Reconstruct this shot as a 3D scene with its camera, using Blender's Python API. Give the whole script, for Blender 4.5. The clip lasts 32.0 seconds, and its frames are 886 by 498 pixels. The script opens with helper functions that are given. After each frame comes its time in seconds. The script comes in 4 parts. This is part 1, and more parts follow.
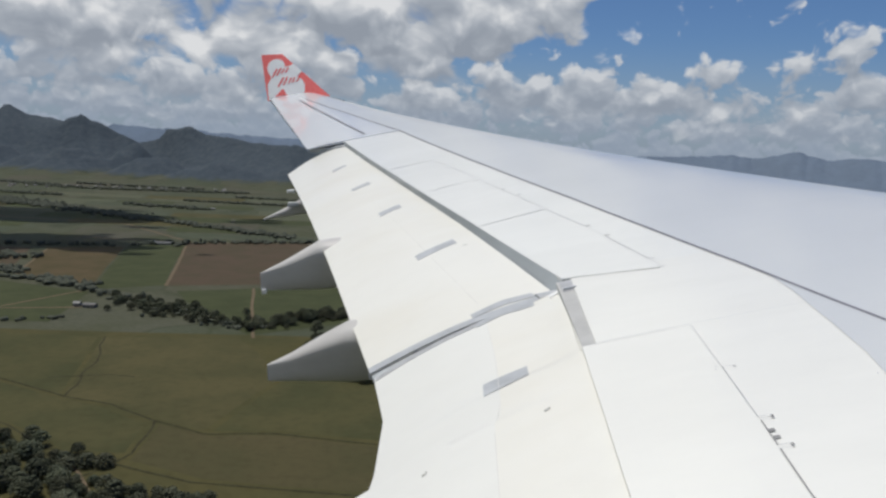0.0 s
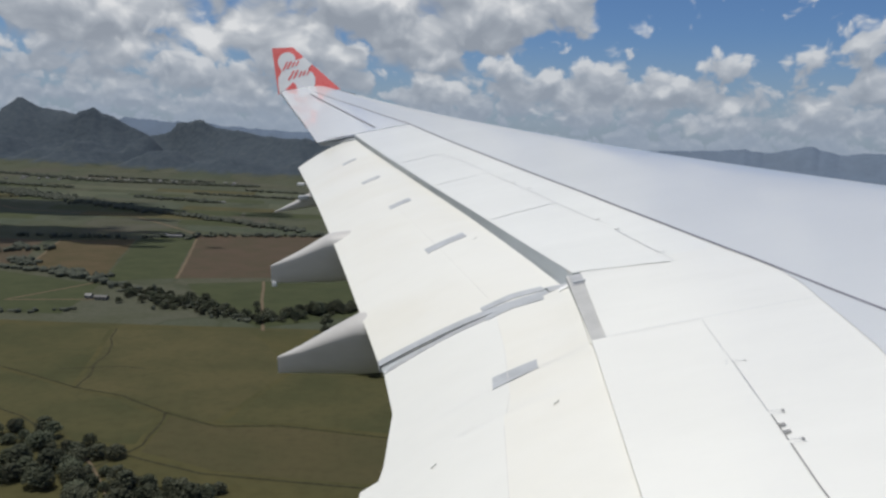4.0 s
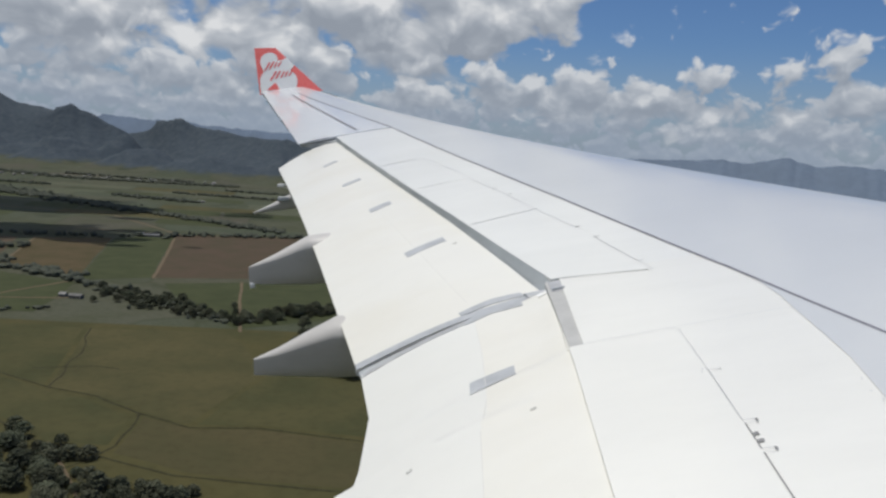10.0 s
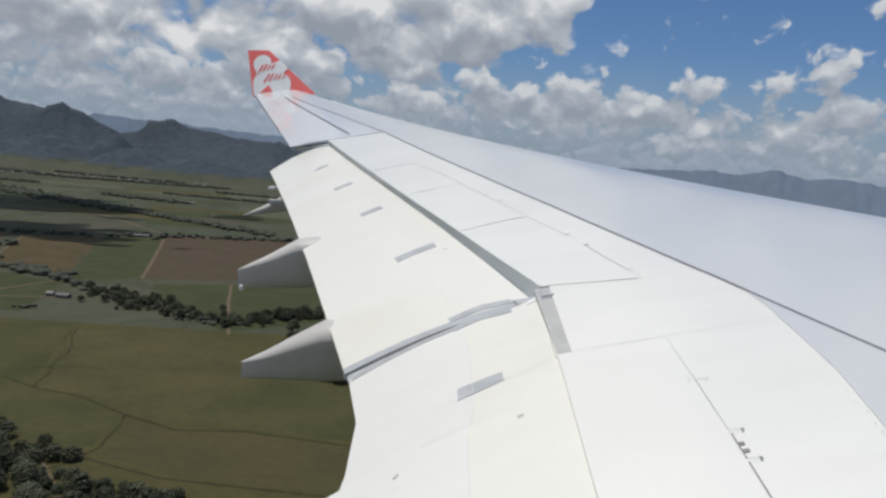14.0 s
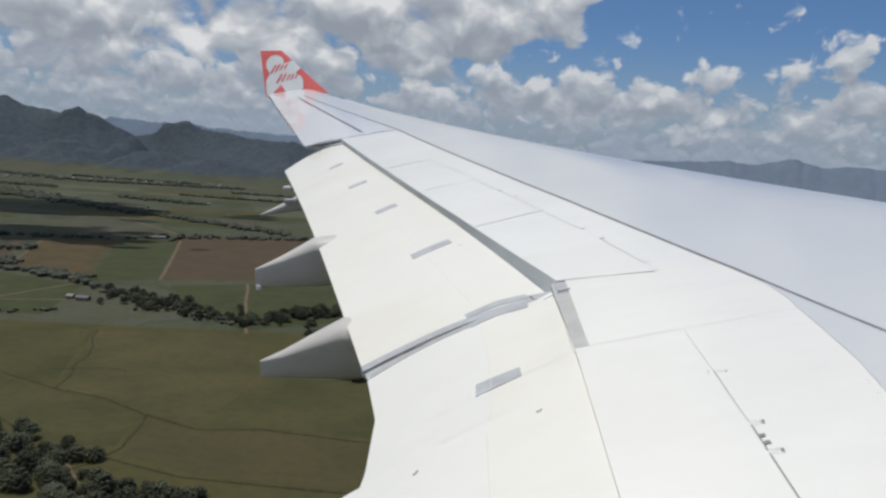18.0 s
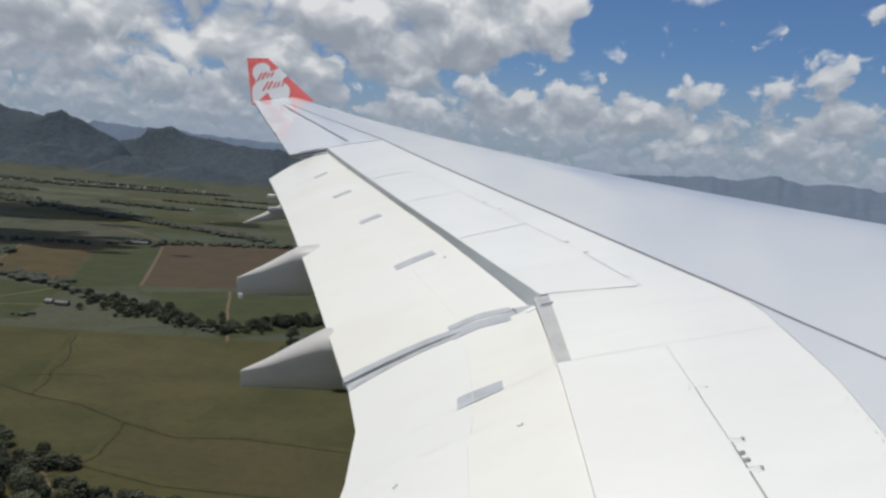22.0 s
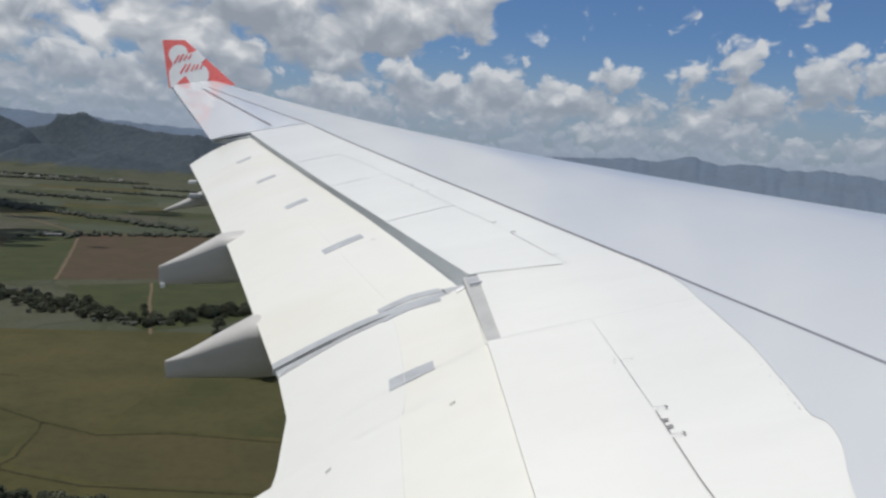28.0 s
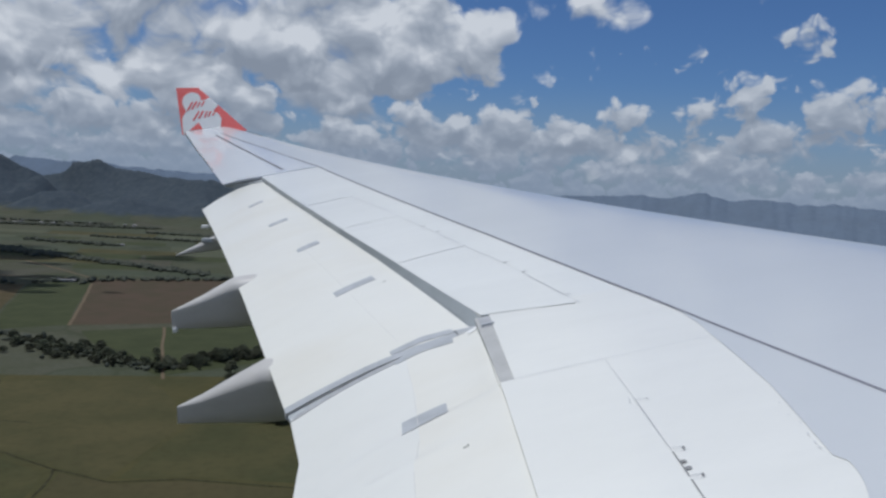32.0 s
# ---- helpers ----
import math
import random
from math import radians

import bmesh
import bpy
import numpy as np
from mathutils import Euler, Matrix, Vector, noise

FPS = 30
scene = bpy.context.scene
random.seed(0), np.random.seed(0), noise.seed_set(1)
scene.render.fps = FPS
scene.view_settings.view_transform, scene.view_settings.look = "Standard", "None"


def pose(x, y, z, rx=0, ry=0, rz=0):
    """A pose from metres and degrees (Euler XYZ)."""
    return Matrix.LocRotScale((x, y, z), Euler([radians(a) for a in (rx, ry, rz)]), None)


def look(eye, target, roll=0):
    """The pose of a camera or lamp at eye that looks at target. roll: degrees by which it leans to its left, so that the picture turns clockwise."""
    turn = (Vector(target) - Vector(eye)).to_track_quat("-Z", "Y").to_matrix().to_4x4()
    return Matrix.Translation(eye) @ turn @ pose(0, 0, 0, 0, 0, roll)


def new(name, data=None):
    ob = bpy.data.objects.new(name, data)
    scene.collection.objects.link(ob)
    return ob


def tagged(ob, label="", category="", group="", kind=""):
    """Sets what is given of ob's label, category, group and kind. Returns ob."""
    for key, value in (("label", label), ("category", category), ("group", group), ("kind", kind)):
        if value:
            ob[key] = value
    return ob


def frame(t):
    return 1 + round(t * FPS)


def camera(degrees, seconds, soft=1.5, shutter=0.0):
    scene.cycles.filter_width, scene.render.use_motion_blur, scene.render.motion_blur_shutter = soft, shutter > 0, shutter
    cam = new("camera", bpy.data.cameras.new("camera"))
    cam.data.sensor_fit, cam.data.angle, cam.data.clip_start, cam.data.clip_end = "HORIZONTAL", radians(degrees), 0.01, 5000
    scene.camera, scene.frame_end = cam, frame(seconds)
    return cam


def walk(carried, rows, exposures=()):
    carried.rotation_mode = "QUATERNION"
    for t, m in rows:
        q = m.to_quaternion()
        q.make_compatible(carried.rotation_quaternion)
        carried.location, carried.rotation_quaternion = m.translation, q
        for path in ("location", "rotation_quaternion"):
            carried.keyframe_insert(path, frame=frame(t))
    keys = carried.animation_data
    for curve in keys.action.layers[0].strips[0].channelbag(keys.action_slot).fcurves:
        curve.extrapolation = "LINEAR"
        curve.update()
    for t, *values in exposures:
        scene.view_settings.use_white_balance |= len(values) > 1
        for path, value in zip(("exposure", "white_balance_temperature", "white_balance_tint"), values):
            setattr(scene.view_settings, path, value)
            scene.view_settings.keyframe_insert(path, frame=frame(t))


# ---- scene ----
# ---- camera and walk ----
EYE = 200.0
cam = camera(61.06, 32.0, soft=2.6)
# attitude of the aircraft: nose slightly up, a little bank
CRAFT = pose(0, 0, EYE, 0, -3.0, 0) @ pose(0, 0, 0, 0.55, 0, 0)
PATH = [
    (0, 0.001, -0.010, -0.008, 81.65, 0.64, 0.26),
    (0.5, -0.005, -0.005, -0.005, 80.93, 0.80, 0.22),
    (1, 0.001, -0.006, -0.012, 81.36, 0.64, 0.08),
    (1.5, -0.013, 0.007, 0.021, 82.16, 0.28, -0.60),
    (2, -0.007, 0.000, 0.024, 82.19, 0.20, -0.63),
    (2.5, -0.001, -0.000, 0.008, 81.92, 0.20, -0.04),
    (3, -0.007, -0.013, -0.001, 81.64, 0.09, 0.51),
    (3.5, -0.005, -0.017, -0.009, 81.22, 0.55, 1.03),
    (5.5, 0.001, -0.012, -0.019, 81.17, 0.41, 0.91),
    (6, 0.003, -0.016, -0.016, 81.56, 0.54, 0.86),
    (6.5, 0.003, -0.014, -0.016, 81.44, 0.56, 0.83),
    (7, -0.004, -0.012, -0.011, 81.36, 0.48, 0.59),
    (7.5, 0.002, 0.003, -0.022, 81.13, 0.44, 0.60),
    (8, -0.005, -0.004, -0.043, 81.07, 0.50, 0.65),
    (8.5, 0.002, -0.014, -0.030, 80.82, 0.57, 0.72),
    (9, 0.003, -0.013, -0.027, 80.93, 0.71, 0.61),
    (9.5, -0.001, -0.008, -0.024, 81.50, -0.17, -0.20),
    (10, 0.001, -0.004, -0.012, 81.50, -0.67, -0.35),
    (10.5, 0.000, 0.001, -0.008, 81.59, -0.54, -0.62),
    (11, -0.001, -0.001, -0.004, 81.59, -0.34, -0.52),
    (11.5, 0.003, 0.004, 0.017, 81.76, -0.44, -0.87),
    (12, 0.014, 0.019, 0.036, 82.13, -0.63, -1.19),
    (12.5, 0.016, 0.005, 0.015, 82.71, -0.83, -1.19),
    (13, 0.009, -0.001, 0.024, 82.39, -1.02, -1.07),
    (13.5, 0.006, -0.009, 0.002, 82.30, -1.48, -1.14),
    (14, 0.003, -0.010, -0.012, 81.94, -1.76, -0.92),
    (14.5, -0.004, -0.014, -0.020, 81.46, -1.78, -0.75),
    (16.5, 0.002, -0.017, -0.024, 80.91, -0.72, 0.30),
    (17, 0.003, -0.017, -0.012, 81.10, -0.68, 0.31),
    (17.5, 0.001, -0.010, -0.015, 81.55, -0.51, 0.36),
    (18, -0.001, -0.021, -0.008, 81.63, -0.55, 0.07),
    (18.5, -0.002, -0.013, -0.000, 81.71, -0.34, 0.02),
    (19, -0.002, -0.002, -0.003, 81.63, -0.06, -0.01),
    (19.5, 0.000, -0.006, 0.002, 81.41, 0.08, -0.22),
    (20, -0.002, -0.001, -0.007, 81.69, 0.00, -0.31),
    (20.5, -0.002, -0.004, -0.006, 82.06, -0.14, -0.47),
    (21, 0.011, 0.001, 0.007, 82.36, 0.00, -0.44),
    (21.5, 0.007, -0.010, -0.005, 82.74, -0.41, -0.42),
    (22, 0.001, -0.005, 0.005, 82.44, -1.62, -1.01),
    (22.5, -0.000, 0.003, 0.007, 82.66, -1.95, -1.23),
    (23, -0.008, -0.005, -0.007, 82.27, -1.40, -0.75),
    (23.5, -0.010, -0.011, -0.019, 81.94, -1.07, -0.45),
    (24, -0.014, -0.024, -0.017, 82.02, -0.50, -0.03),
    (24.5, -0.009, -0.010, -0.014, 81.99, -0.01, 0.52),
    (26.5, -0.006, -0.021, -0.038, 79.64, 1.72, -1.79),
    (27, -0.003, 0.005, -0.020, 79.93, 0.25, -4.24),
    (27.5, 0.005, -0.004, -0.023, 81.32, -0.21, -5.62),
    (28, 0.003, 0.002, -0.023, 81.38, -1.11, -6.58),
    (28.5, -0.001, 0.001, -0.034, 81.68, -0.39, -5.49),
    (29, -0.000, 0.001, -0.023, 82.33, -0.93, -5.83),
    (29.5, 0.008, -0.004, -0.030, 82.98, -1.14, -5.82),
    (30, -0.006, -0.012, -0.017, 83.22, -0.89, -5.65),
    (30.5, -0.006, -0.012, -0.021, 83.24, -0.54, -5.49),
    (31, -0.001, -0.013, -0.023, 83.48, -0.45, -5.55),
    (31.5, -0.001, -0.005, -0.018, 84.05, -0.09, -5.66),
    (32, 0.005, -0.002, -0.013, 84.43, -0.13, -5.83),
]
walk(cam, [(t, CRAFT @ pose(x, y, z, rx, ry, rz)) for t, x, y, z, rx, ry, rz in PATH], exposures=[(0.0, -0.53, 6350, 10), (30.0, -0.53, 6350, 10), (31.0, -0.52, 6280, 10), (32.0, -0.76, 5850, 10)])

# ---- sun, sky ----
SUN_WAY = Vector((-0.20, 0.03, 0.97)).normalized()
sun = new("sun", bpy.data.lights.new("sun", "SUN"))
sun.data.energy, sun.data.angle, sun.data.color = 4.28, radians(0.53), (1.0, 0.955, 0.875)
sun.matrix_world = look((0, 0, 900), Vector((0, 0, 900)) - SUN_WAY)


class Nodes:
    """Short hand for node trees."""

    def __init__(self, tree):
        self.tree = tree
        tree.nodes.clear()

    def add(self, kind):
        return self.tree.nodes.new(kind)

    def link(self, a, b):
        self.tree.links.new(a, b)

    def put(self, socket, value):
        if isinstance(value, bpy.types.NodeSocket):
            self.link(value, socket)
        else:
            socket.default_value = value

    def math(self, op, a, b=0.0, c=0.0, clamp=False):
        node = self.add("ShaderNodeMath")
        node.operation, node.use_clamp = op, clamp
        for i, v in enumerate((a, b, c)):
            self.put(node.inputs[i], v)
        return node.outputs[0]

    def vec(self, op, a, b=(0, 0, 0)):
        node = self.add("ShaderNodeVectorMath")
        node.operation = op
        self.put(node.inputs[0], a)
        self.put(node.inputs[1], b)
        return node.outputs[0]

    def span(self, v, a, b, c=0.0, d=1.0, smooth=True):
        node = self.add("ShaderNodeMapRange")
        node.interpolation_type = "SMOOTHSTEP" if smooth else "LINEAR"
        for i, x in enumerate((v, a, b, c, d)):
            self.put(node.inputs[i], x)
        return node.outputs[0]

    def mix(self, fac, a, b, blend="MIX"):
        node = self.add("ShaderNodeMix")
        node.data_type, node.blend_type = "RGBA", blend
        self.put(node.inputs[0], fac)
        self.put(node.inputs[6], a)
        self.put(node.inputs[7], b)
        return node.outputs[2]

    def noise(self, vector, scale, detail=4.0, rough=0.55, warp=0.0, flat=False):
        node = self.add("ShaderNodeTexNoise")
        node.noise_dimensions = "2D" if flat else "3D"
        self.put(node.inputs["Vector"], vector)
        for key, v in (("Scale", scale), ("Detail", detail), ("Roughness", rough), ("Distortion", warp)):
            node.inputs[key].default_value = v
        return node.outputs[0]

    def ramp(self, fac, stops):
        node = self.add("ShaderNodeValToRGB")
        self.put(node.inputs[0], fac)
        els = node.color_ramp.elements
        while len(els) < len(stops):
            els.new(0.5)
        for el, (p, col) in zip(els, stops):
            el.position, el.color = p, (*col, 1)
        return node.outputs[0]


def build_sky():
    world = bpy.data.worlds.new("sky")
    scene.world = world
    world.use_nodes = True
    n = Nodes(world.node_tree)
    out = n.add("ShaderNodeOutputWorld")
    back = n.add("ShaderNodeBackground")
    n.link(back.outputs[0], out.inputs[0])
    sky = n.add("ShaderNodeTexSky")
    sky.sky_type, sky.sun_disc, sky.altitude = "NISHITA", False, 200
    sky.sun_elevation, sky.sun_rotation = math.asin(SUN_WAY.z), math.atan2(SUN_WAY.x, SUN_WAY.y)
    sky.air_density, sky.dust_density, sky.ozone_density = 1.0, 0.6, 2.5
    blue = n.vec("MULTIPLY", sky.outputs[0], (0.060, 0.077, 0.102))
    way = n.add("ShaderNodeTexCoord").outputs["Generated"]
    sep = n.add("ShaderNodeSeparateXYZ")
    n.link(way, sep.inputs[0])
    wx, wy, wz = sep.outputs
    az = n.math("ARCTAN2", wx, wy)
    el = n.math("ARCSINE", wz)
    def at(seed, f, lift=0.0):
        node = n.add("ShaderNodeCombineXYZ")
        n.put(node.inputs[0], n.math("MULTIPLY_ADD", az, f, seed * 7.3))
        n.put(node.inputs[1], n.math("MULTIPLY_ADD", el, f * 1.25, lift + seed))
        return node.outputs[0]

    def billows(seed, f, lift, detail):
        """Heaped cauliflower field with cells one over f wide."""
        q = at(seed, f, lift)
        wob = n.add("ShaderNodeTexNoise")
        wob.noise_dimensions = "2D"
        n.link(q, wob.inputs["Vector"])
        wob.inputs["Scale"].default_value, wob.inputs["Detail"].default_value = 1.5, 2.0
        q = n.vec("ADD", q, n.vec("MULTIPLY", n.vec("SUBTRACT", wob.outputs[1], (0.5, 0.5, 0.5)), (0.50, 0.40, 0.0)))
        vor = n.add("ShaderNodeTexVoronoi")
        vor.feature, vor.voronoi_dimensions = "SMOOTH_F1", "2D"
        n.link(q, vor.inputs["Vector"])
        for key, v in (("Scale", 1.0), ("Detail", detail), ("Roughness", 0.48), ("Lacunarity", 2.3), ("Smoothness", 0.35)):
            vor.inputs[key].default_value = v
        heap = n.math("SUBTRACT", 0.95, n.math("MULTIPLY", vor.outputs["Distance"], 1.15))
        return n.math("ADD", n.math("MULTIPLY", heap, 0.5), n.math("MULTIPLY", n.noise(q, 0.7, detail + 1, 0.52, flat=True), 0.5))

    HAZE = (0.375, 0.45, 0.555, 1)
    TONES = [(0.0, (0.40, 0.44, 0.50)), (0.30, (0.50, 0.54, 0.595)), (0.62, (0.68, 0.71, 0.75)), (1.0, (1.04, 1.04, 1.03))]
    broad = n.noise(at(3.1, 3.2), 1.0, 2.0, 0.5, flat=True)
    sway = n.math("SUBTRACT", broad, 0.5)
    seen = n.mix(n.span(el, -0.01, 0.15, 0.72, 0.0), blue, HAZE)

    def row(seen, seed, f, base, top, pale, gain, cover):
        """One rank of cumulus: level bases at base, heads that reach up to top."""
        puff, lifted = billows(seed, f, 0.0, 3.0), billows(seed, f, 0.24, 2.0)
        rise = n.math("DIVIDE", n.math("SUBTRACT", el, base), n.math("SUBTRACT", top, base))
        dens = n.math("ADD", n.math("MULTIPLY", puff, 1.5), n.math("MULTIPLY_ADD", rise, -0.62, cover))
        dens = n.math("ADD", dens, n.math("MULTIPLY", sway, 0.5))
        alpha = n.math("MULTIPLY", n.span(dens, 0.0, 0.20), n.span(n.math("ADD", rise, n.math("MULTIPLY", n.math("SUBTRACT", puff, 0.5), 0.7)), -0.18, 0.12))
        lit = n.math("ADD", n.math("MULTIPLY", n.math("SUBTRACT", puff, lifted), gain), n.span(rise, -0.1, 0.9, 0.20, 0.70))
        lit = n.math("ADD", lit, n.span(dens, 0.02, 0.3, 0.2, 0.0), clamp=True)
        return n.mix(alpha, seen, n.mix(pale, n.ramp(lit, TONES), HAZE))

    # ranks of cumulus from the horizon towards the camera; the bank climbs ahead
    climb = n.span(az, 0.20, 0.55, 0.0, 0.055)
    left = n.span(az, -0.05, 0.12, 1.0, 0.0)
    seen = row(seen, 4.3, 30.0, -0.012, 0.034, 0.88, 2.0, 0.12)
    seen = row(seen, 9.7, 19.0, 0.016, 0.072, 0.66, 2.4, 0.12)
    seen = row(seen, 15.2, 12.5, 0.040, n.math("ADD", climb, 0.112), 0.34, 2.4, 0.09)
    seen = row(seen, 33.8, 9.5, 0.074, n.math("MULTIPLY_ADD", left, 0.10, 0.088), 0.14, 2.4, n.math("MULTIPLY_ADD", left, 0.78, -0.62))
    # the broad near cloud with a grey belly; blue sky opens ahead of it
    puff, lifted = billows(21.4, 6.6, 0.0, 3.8), billows(21.4, 6.6, 0.2, 2.6)
    belly = n.math("ADD", 0.088, n.math("MULTIPLY", sway, 0.10))
    over = n.span(n.math("ADD", el, n.math("MULTIPLY", n.math("SUBTRACT", puff, 0.5), 0.05)), n.math("SUBTRACT", belly, 0.022), n.math("ADD", belly, 0.03))
    ahead = n.span(n.math("ADD", az, n.math("MULTIPLY", n.math("SUBTRACT", puff, 0.5), -0.25)), 0.12, 0.30, 1.0, 0.0)
    wisp = n.math("MULTIPLY", n.span(el, 0.185, 0.225), n.span(az, 0.66, 0.54, 0.0, 0.42))
    dens = n.math("ADD", n.math("MULTIPLY_ADD", puff, 1.2, -0.63), n.math("MULTIPLY", sway, 0.4))
    dens = n.math("ADD", dens, n.math("MULTIPLY", n.math("MAXIMUM", n.math("MULTIPLY", over, ahead), wisp), 0.62))
    lit = n.math("ADD", n.math("MULTIPLY", n.math("SUBTRACT", puff, lifted), 2.8), n.span(n.math("SUBTRACT", el, belly), -0.01, 0.10, 0.24, 0.58))
    lit = n.math("ADD", lit, n.span(dens, 0.0, 0.28, 0.26, 0.0), clamp=True)
    seen = n.mix(n.span(dens, 0.0, 0.26), seen, n.mix(0.06, n.ramp(lit, TONES), HAZE))
    below = n.span(el, -0.06, -0.005, 1.0, 0.0)
    seen = n.mix(below, seen, (0.16, 0.19, 0.20, 1))
    n.link(seen, back.inputs[0])
    back.inputs[1].default_value = 1.03


build_sky()

# ---- materials ----
MATS = {}


def material(name, colour, rough=0.5, coat=0.0, metal=0.0, stain=0.12, scale=2.0, stretch=(1, 1, 1), bump=0.0, second=None, spread=0.0, coords="Object", spec=0.5, coat_rough=0.22):
    """Principled surface with grain and stains at two scales; spread varies it from piece to piece."""
    mat = bpy.data.materials.new(name)
    mat.use_nodes = True
    n = Nodes(mat.node_tree)
    out = n.add("ShaderNodeOutputMaterial")
    bsdf = n.add("ShaderNodeBsdfPrincipled")
    n.link(bsdf.outputs[0], out.inputs[0])
    tc = n.add("ShaderNodeTexCoord").outputs[coords]
    tc = n.vec("MULTIPLY", tc, stretch)
    big = n.noise(tc, scale, 4.0, 0.6)
    fine = n.noise(tc, scale * 9.0, 5.0, 0.6)
    dark = tuple(c * (1 - 2.2 * stain) for c in colour) if second is None else second
    col = n.mix(n.span(big, 0.34, 0.68), (*colour, 1), (*dark, 1))
    col = n.mix(n.math("MULTIPLY", n.span(fine, 0.4, 0.75), stain * 1.6), col, tuple(c * 0.55 for c in colour) + (1,))
    if spread:
        info = n.add("ShaderNodeObjectInfo").outputs["Random"]
        hsv = n.add("ShaderNodeHueSaturation")
        n.link(col, hsv.inputs["Color"])
        n.link(n.span(info, 0, 1, 1 - spread, 1 + spread, False), hsv.inputs["Value"])
        n.link(n.span(n.math("FRACT", n.math("MULTIPLY", info, 7.13)), 0, 1, 0.5 - spread * 0.06, 0.5 + spread * 0.06, False), hsv.inputs["Hue"])
        col = hsv.outputs[0]
    n.link(col, bsdf.inputs["Base Color"])
    n.link(n.span(big, 0.2, 0.8, max(rough - 0.05, 0.02), min(rough + 0.05, 1.0)), bsdf.inputs["Roughness"])
    bsdf.inputs["Metallic"].default_value = metal
    bsdf.inputs["Specular IOR Level"].default_value = spec
    bsdf.inputs["Coat Weight"].default_value = coat
    bsdf.inputs["Coat Roughness"].default_value = coat_rough
    if bump:
        b = n.add("ShaderNodeBump")
        b.inputs["Strength"].default_value = bump
        b.inputs["Distance"].default_value = 0.02
        n.link(fine, b.inputs["Height"])
        n.link(b.outputs[0], bsdf.inputs["Normal"])
    MATS[name] = mat
    return mat


# inner white warmer, outer white cooler: sky reflection is put into the colours
M_INNER_WHITE = material("inner white with warmer light in colour", (0.788, 0.786, 0.745), 0.34, 0.8, stain=0.02, scale=0.8, stretch=(0.35, 1.6, 1), coat_rough=0.15)
M_WHITE = material("white wing paint", (0.780, 0.786, 0.757), 0.34, 0.8, stain=0.02, scale=0.8, stretch=(0.35, 1.6, 1), coat_rough=0.15)
M_CREAM = material("flap paint", (0.775, 0.768, 0.718), 0.36, 0.4, stain=0.025, scale=0.55, stretch=(0.35, 1.1, 1), second=(0.745, 0.728, 0.662))
M_BOX = material("pale grey wing skin", (0.578, 0.597, 0.612), 0.32, 0.6, stain=0.012, scale=0.5, stretch=(0.4, 1.2, 1), coat_rough=0.13)
# blue-grey tint of the reflected sky is painted into the aileron colour
M_TIP = material("aileron paint with sky reflection in colour", (0.68, 0.70, 0.73), 0.22, 0.8, stain=0.015, scale=0.6, coat_rough=0.07)
M_GREY = material("grey wear plate", (0.455, 0.475, 0.50), 0.45, stain=0.08, scale=3)
M_SEAL = material("dark sealant", (0.17, 0.17, 0.19), 0.6, stain=0.1, scale=5)
M_FAINT = material("grey panel joint", (0.46, 0.47, 0.49), 0.55, stain=0.1, scale=5)
# ledge grey includes the shade that the ledge lies in
M_LEDGE = material("grey ledge with shade in its colour", (0.47, 0.47, 0.46), 0.5, stain=0.06, scale=3)
M_HINGE = material("grey hinge gap", (0.27, 0.27, 0.27), 0.6, stain=0.1, scale=5)
M_SPAR = material("grey spar sealant", (0.21, 0.21, 0.245), 0.6, stain=0.1, scale=5)
M_BAND = material("blue-grey flap cove", (0.37, 0.40, 0.42), 0.55, stain=0.05, scale=1.5)
# rear flap tone: shading from the curved section is put into the colour
M_FLAP_REAR = material("rear flap tone with tilt shading", (0.765, 0.765, 0.728), 0.36, 0.4, stain=0.02, scale=0.55, stretch=(0.35, 1.1, 1))
M_THIN = material("faint flap seam", (0.69, 0.68, 0.65), 0.5, stain=0.05, scale=5)
M_PALE = material("pale panel joint", (0.58, 0.59, 0.60), 0.5, stain=0.05, scale=5)
M_COVE = material("flap cove primer", (0.52, 0.545, 0.56), 0.6, stain=0.15, scale=2)
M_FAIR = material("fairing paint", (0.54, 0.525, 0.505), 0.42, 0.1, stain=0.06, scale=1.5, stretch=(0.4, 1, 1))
M_RED = material("red winglet paint", (0.88, 0.17, 0.155), 0.28, 0.3, stain=0.03, scale=2)
M_EMBLEM = material("white emblem paint", (0.86, 0.86, 0.85), 0.28, 0.3, stain=0.02, scale=2)
M_GLOSS = material("glossy white paint", (0.80, 0.80, 0.79), 0.14, 1.0, stain=0.02, scale=2, coat_rough=0.10)
M_STENCIL = material("black stencil ink", (0.30, 0.30, 0.28), 0.6, stain=0.1, scale=9)


def link_mesh(name, bm, mat, parent=None, smooth=True, sharp=30):
    me = bpy.data.meshes.new(name)
    bmesh.ops.recalc_face_normals(bm, faces=bm.faces)
    bm.to_mesh(me)
    bm.free()
    me.materials.append(mat)
    if smooth:
        me.shade_smooth()
        me.set_sharp_from_angle(angle=radians(sharp))
    ob = new(name, me)
    ob.parent = parent
    return ob


def part(name, bm, mat, parent, label="", smooth=True, sharp=30):
    ob = link_mesh(name, bm, mat, parent, smooth, sharp)
    return tagged(ob, label) if label else ob


def lerp(a, b, t):
    return a + (b - a) * t


def line(v, vs, ws):
    return float(np.interp(v, vs, ws))


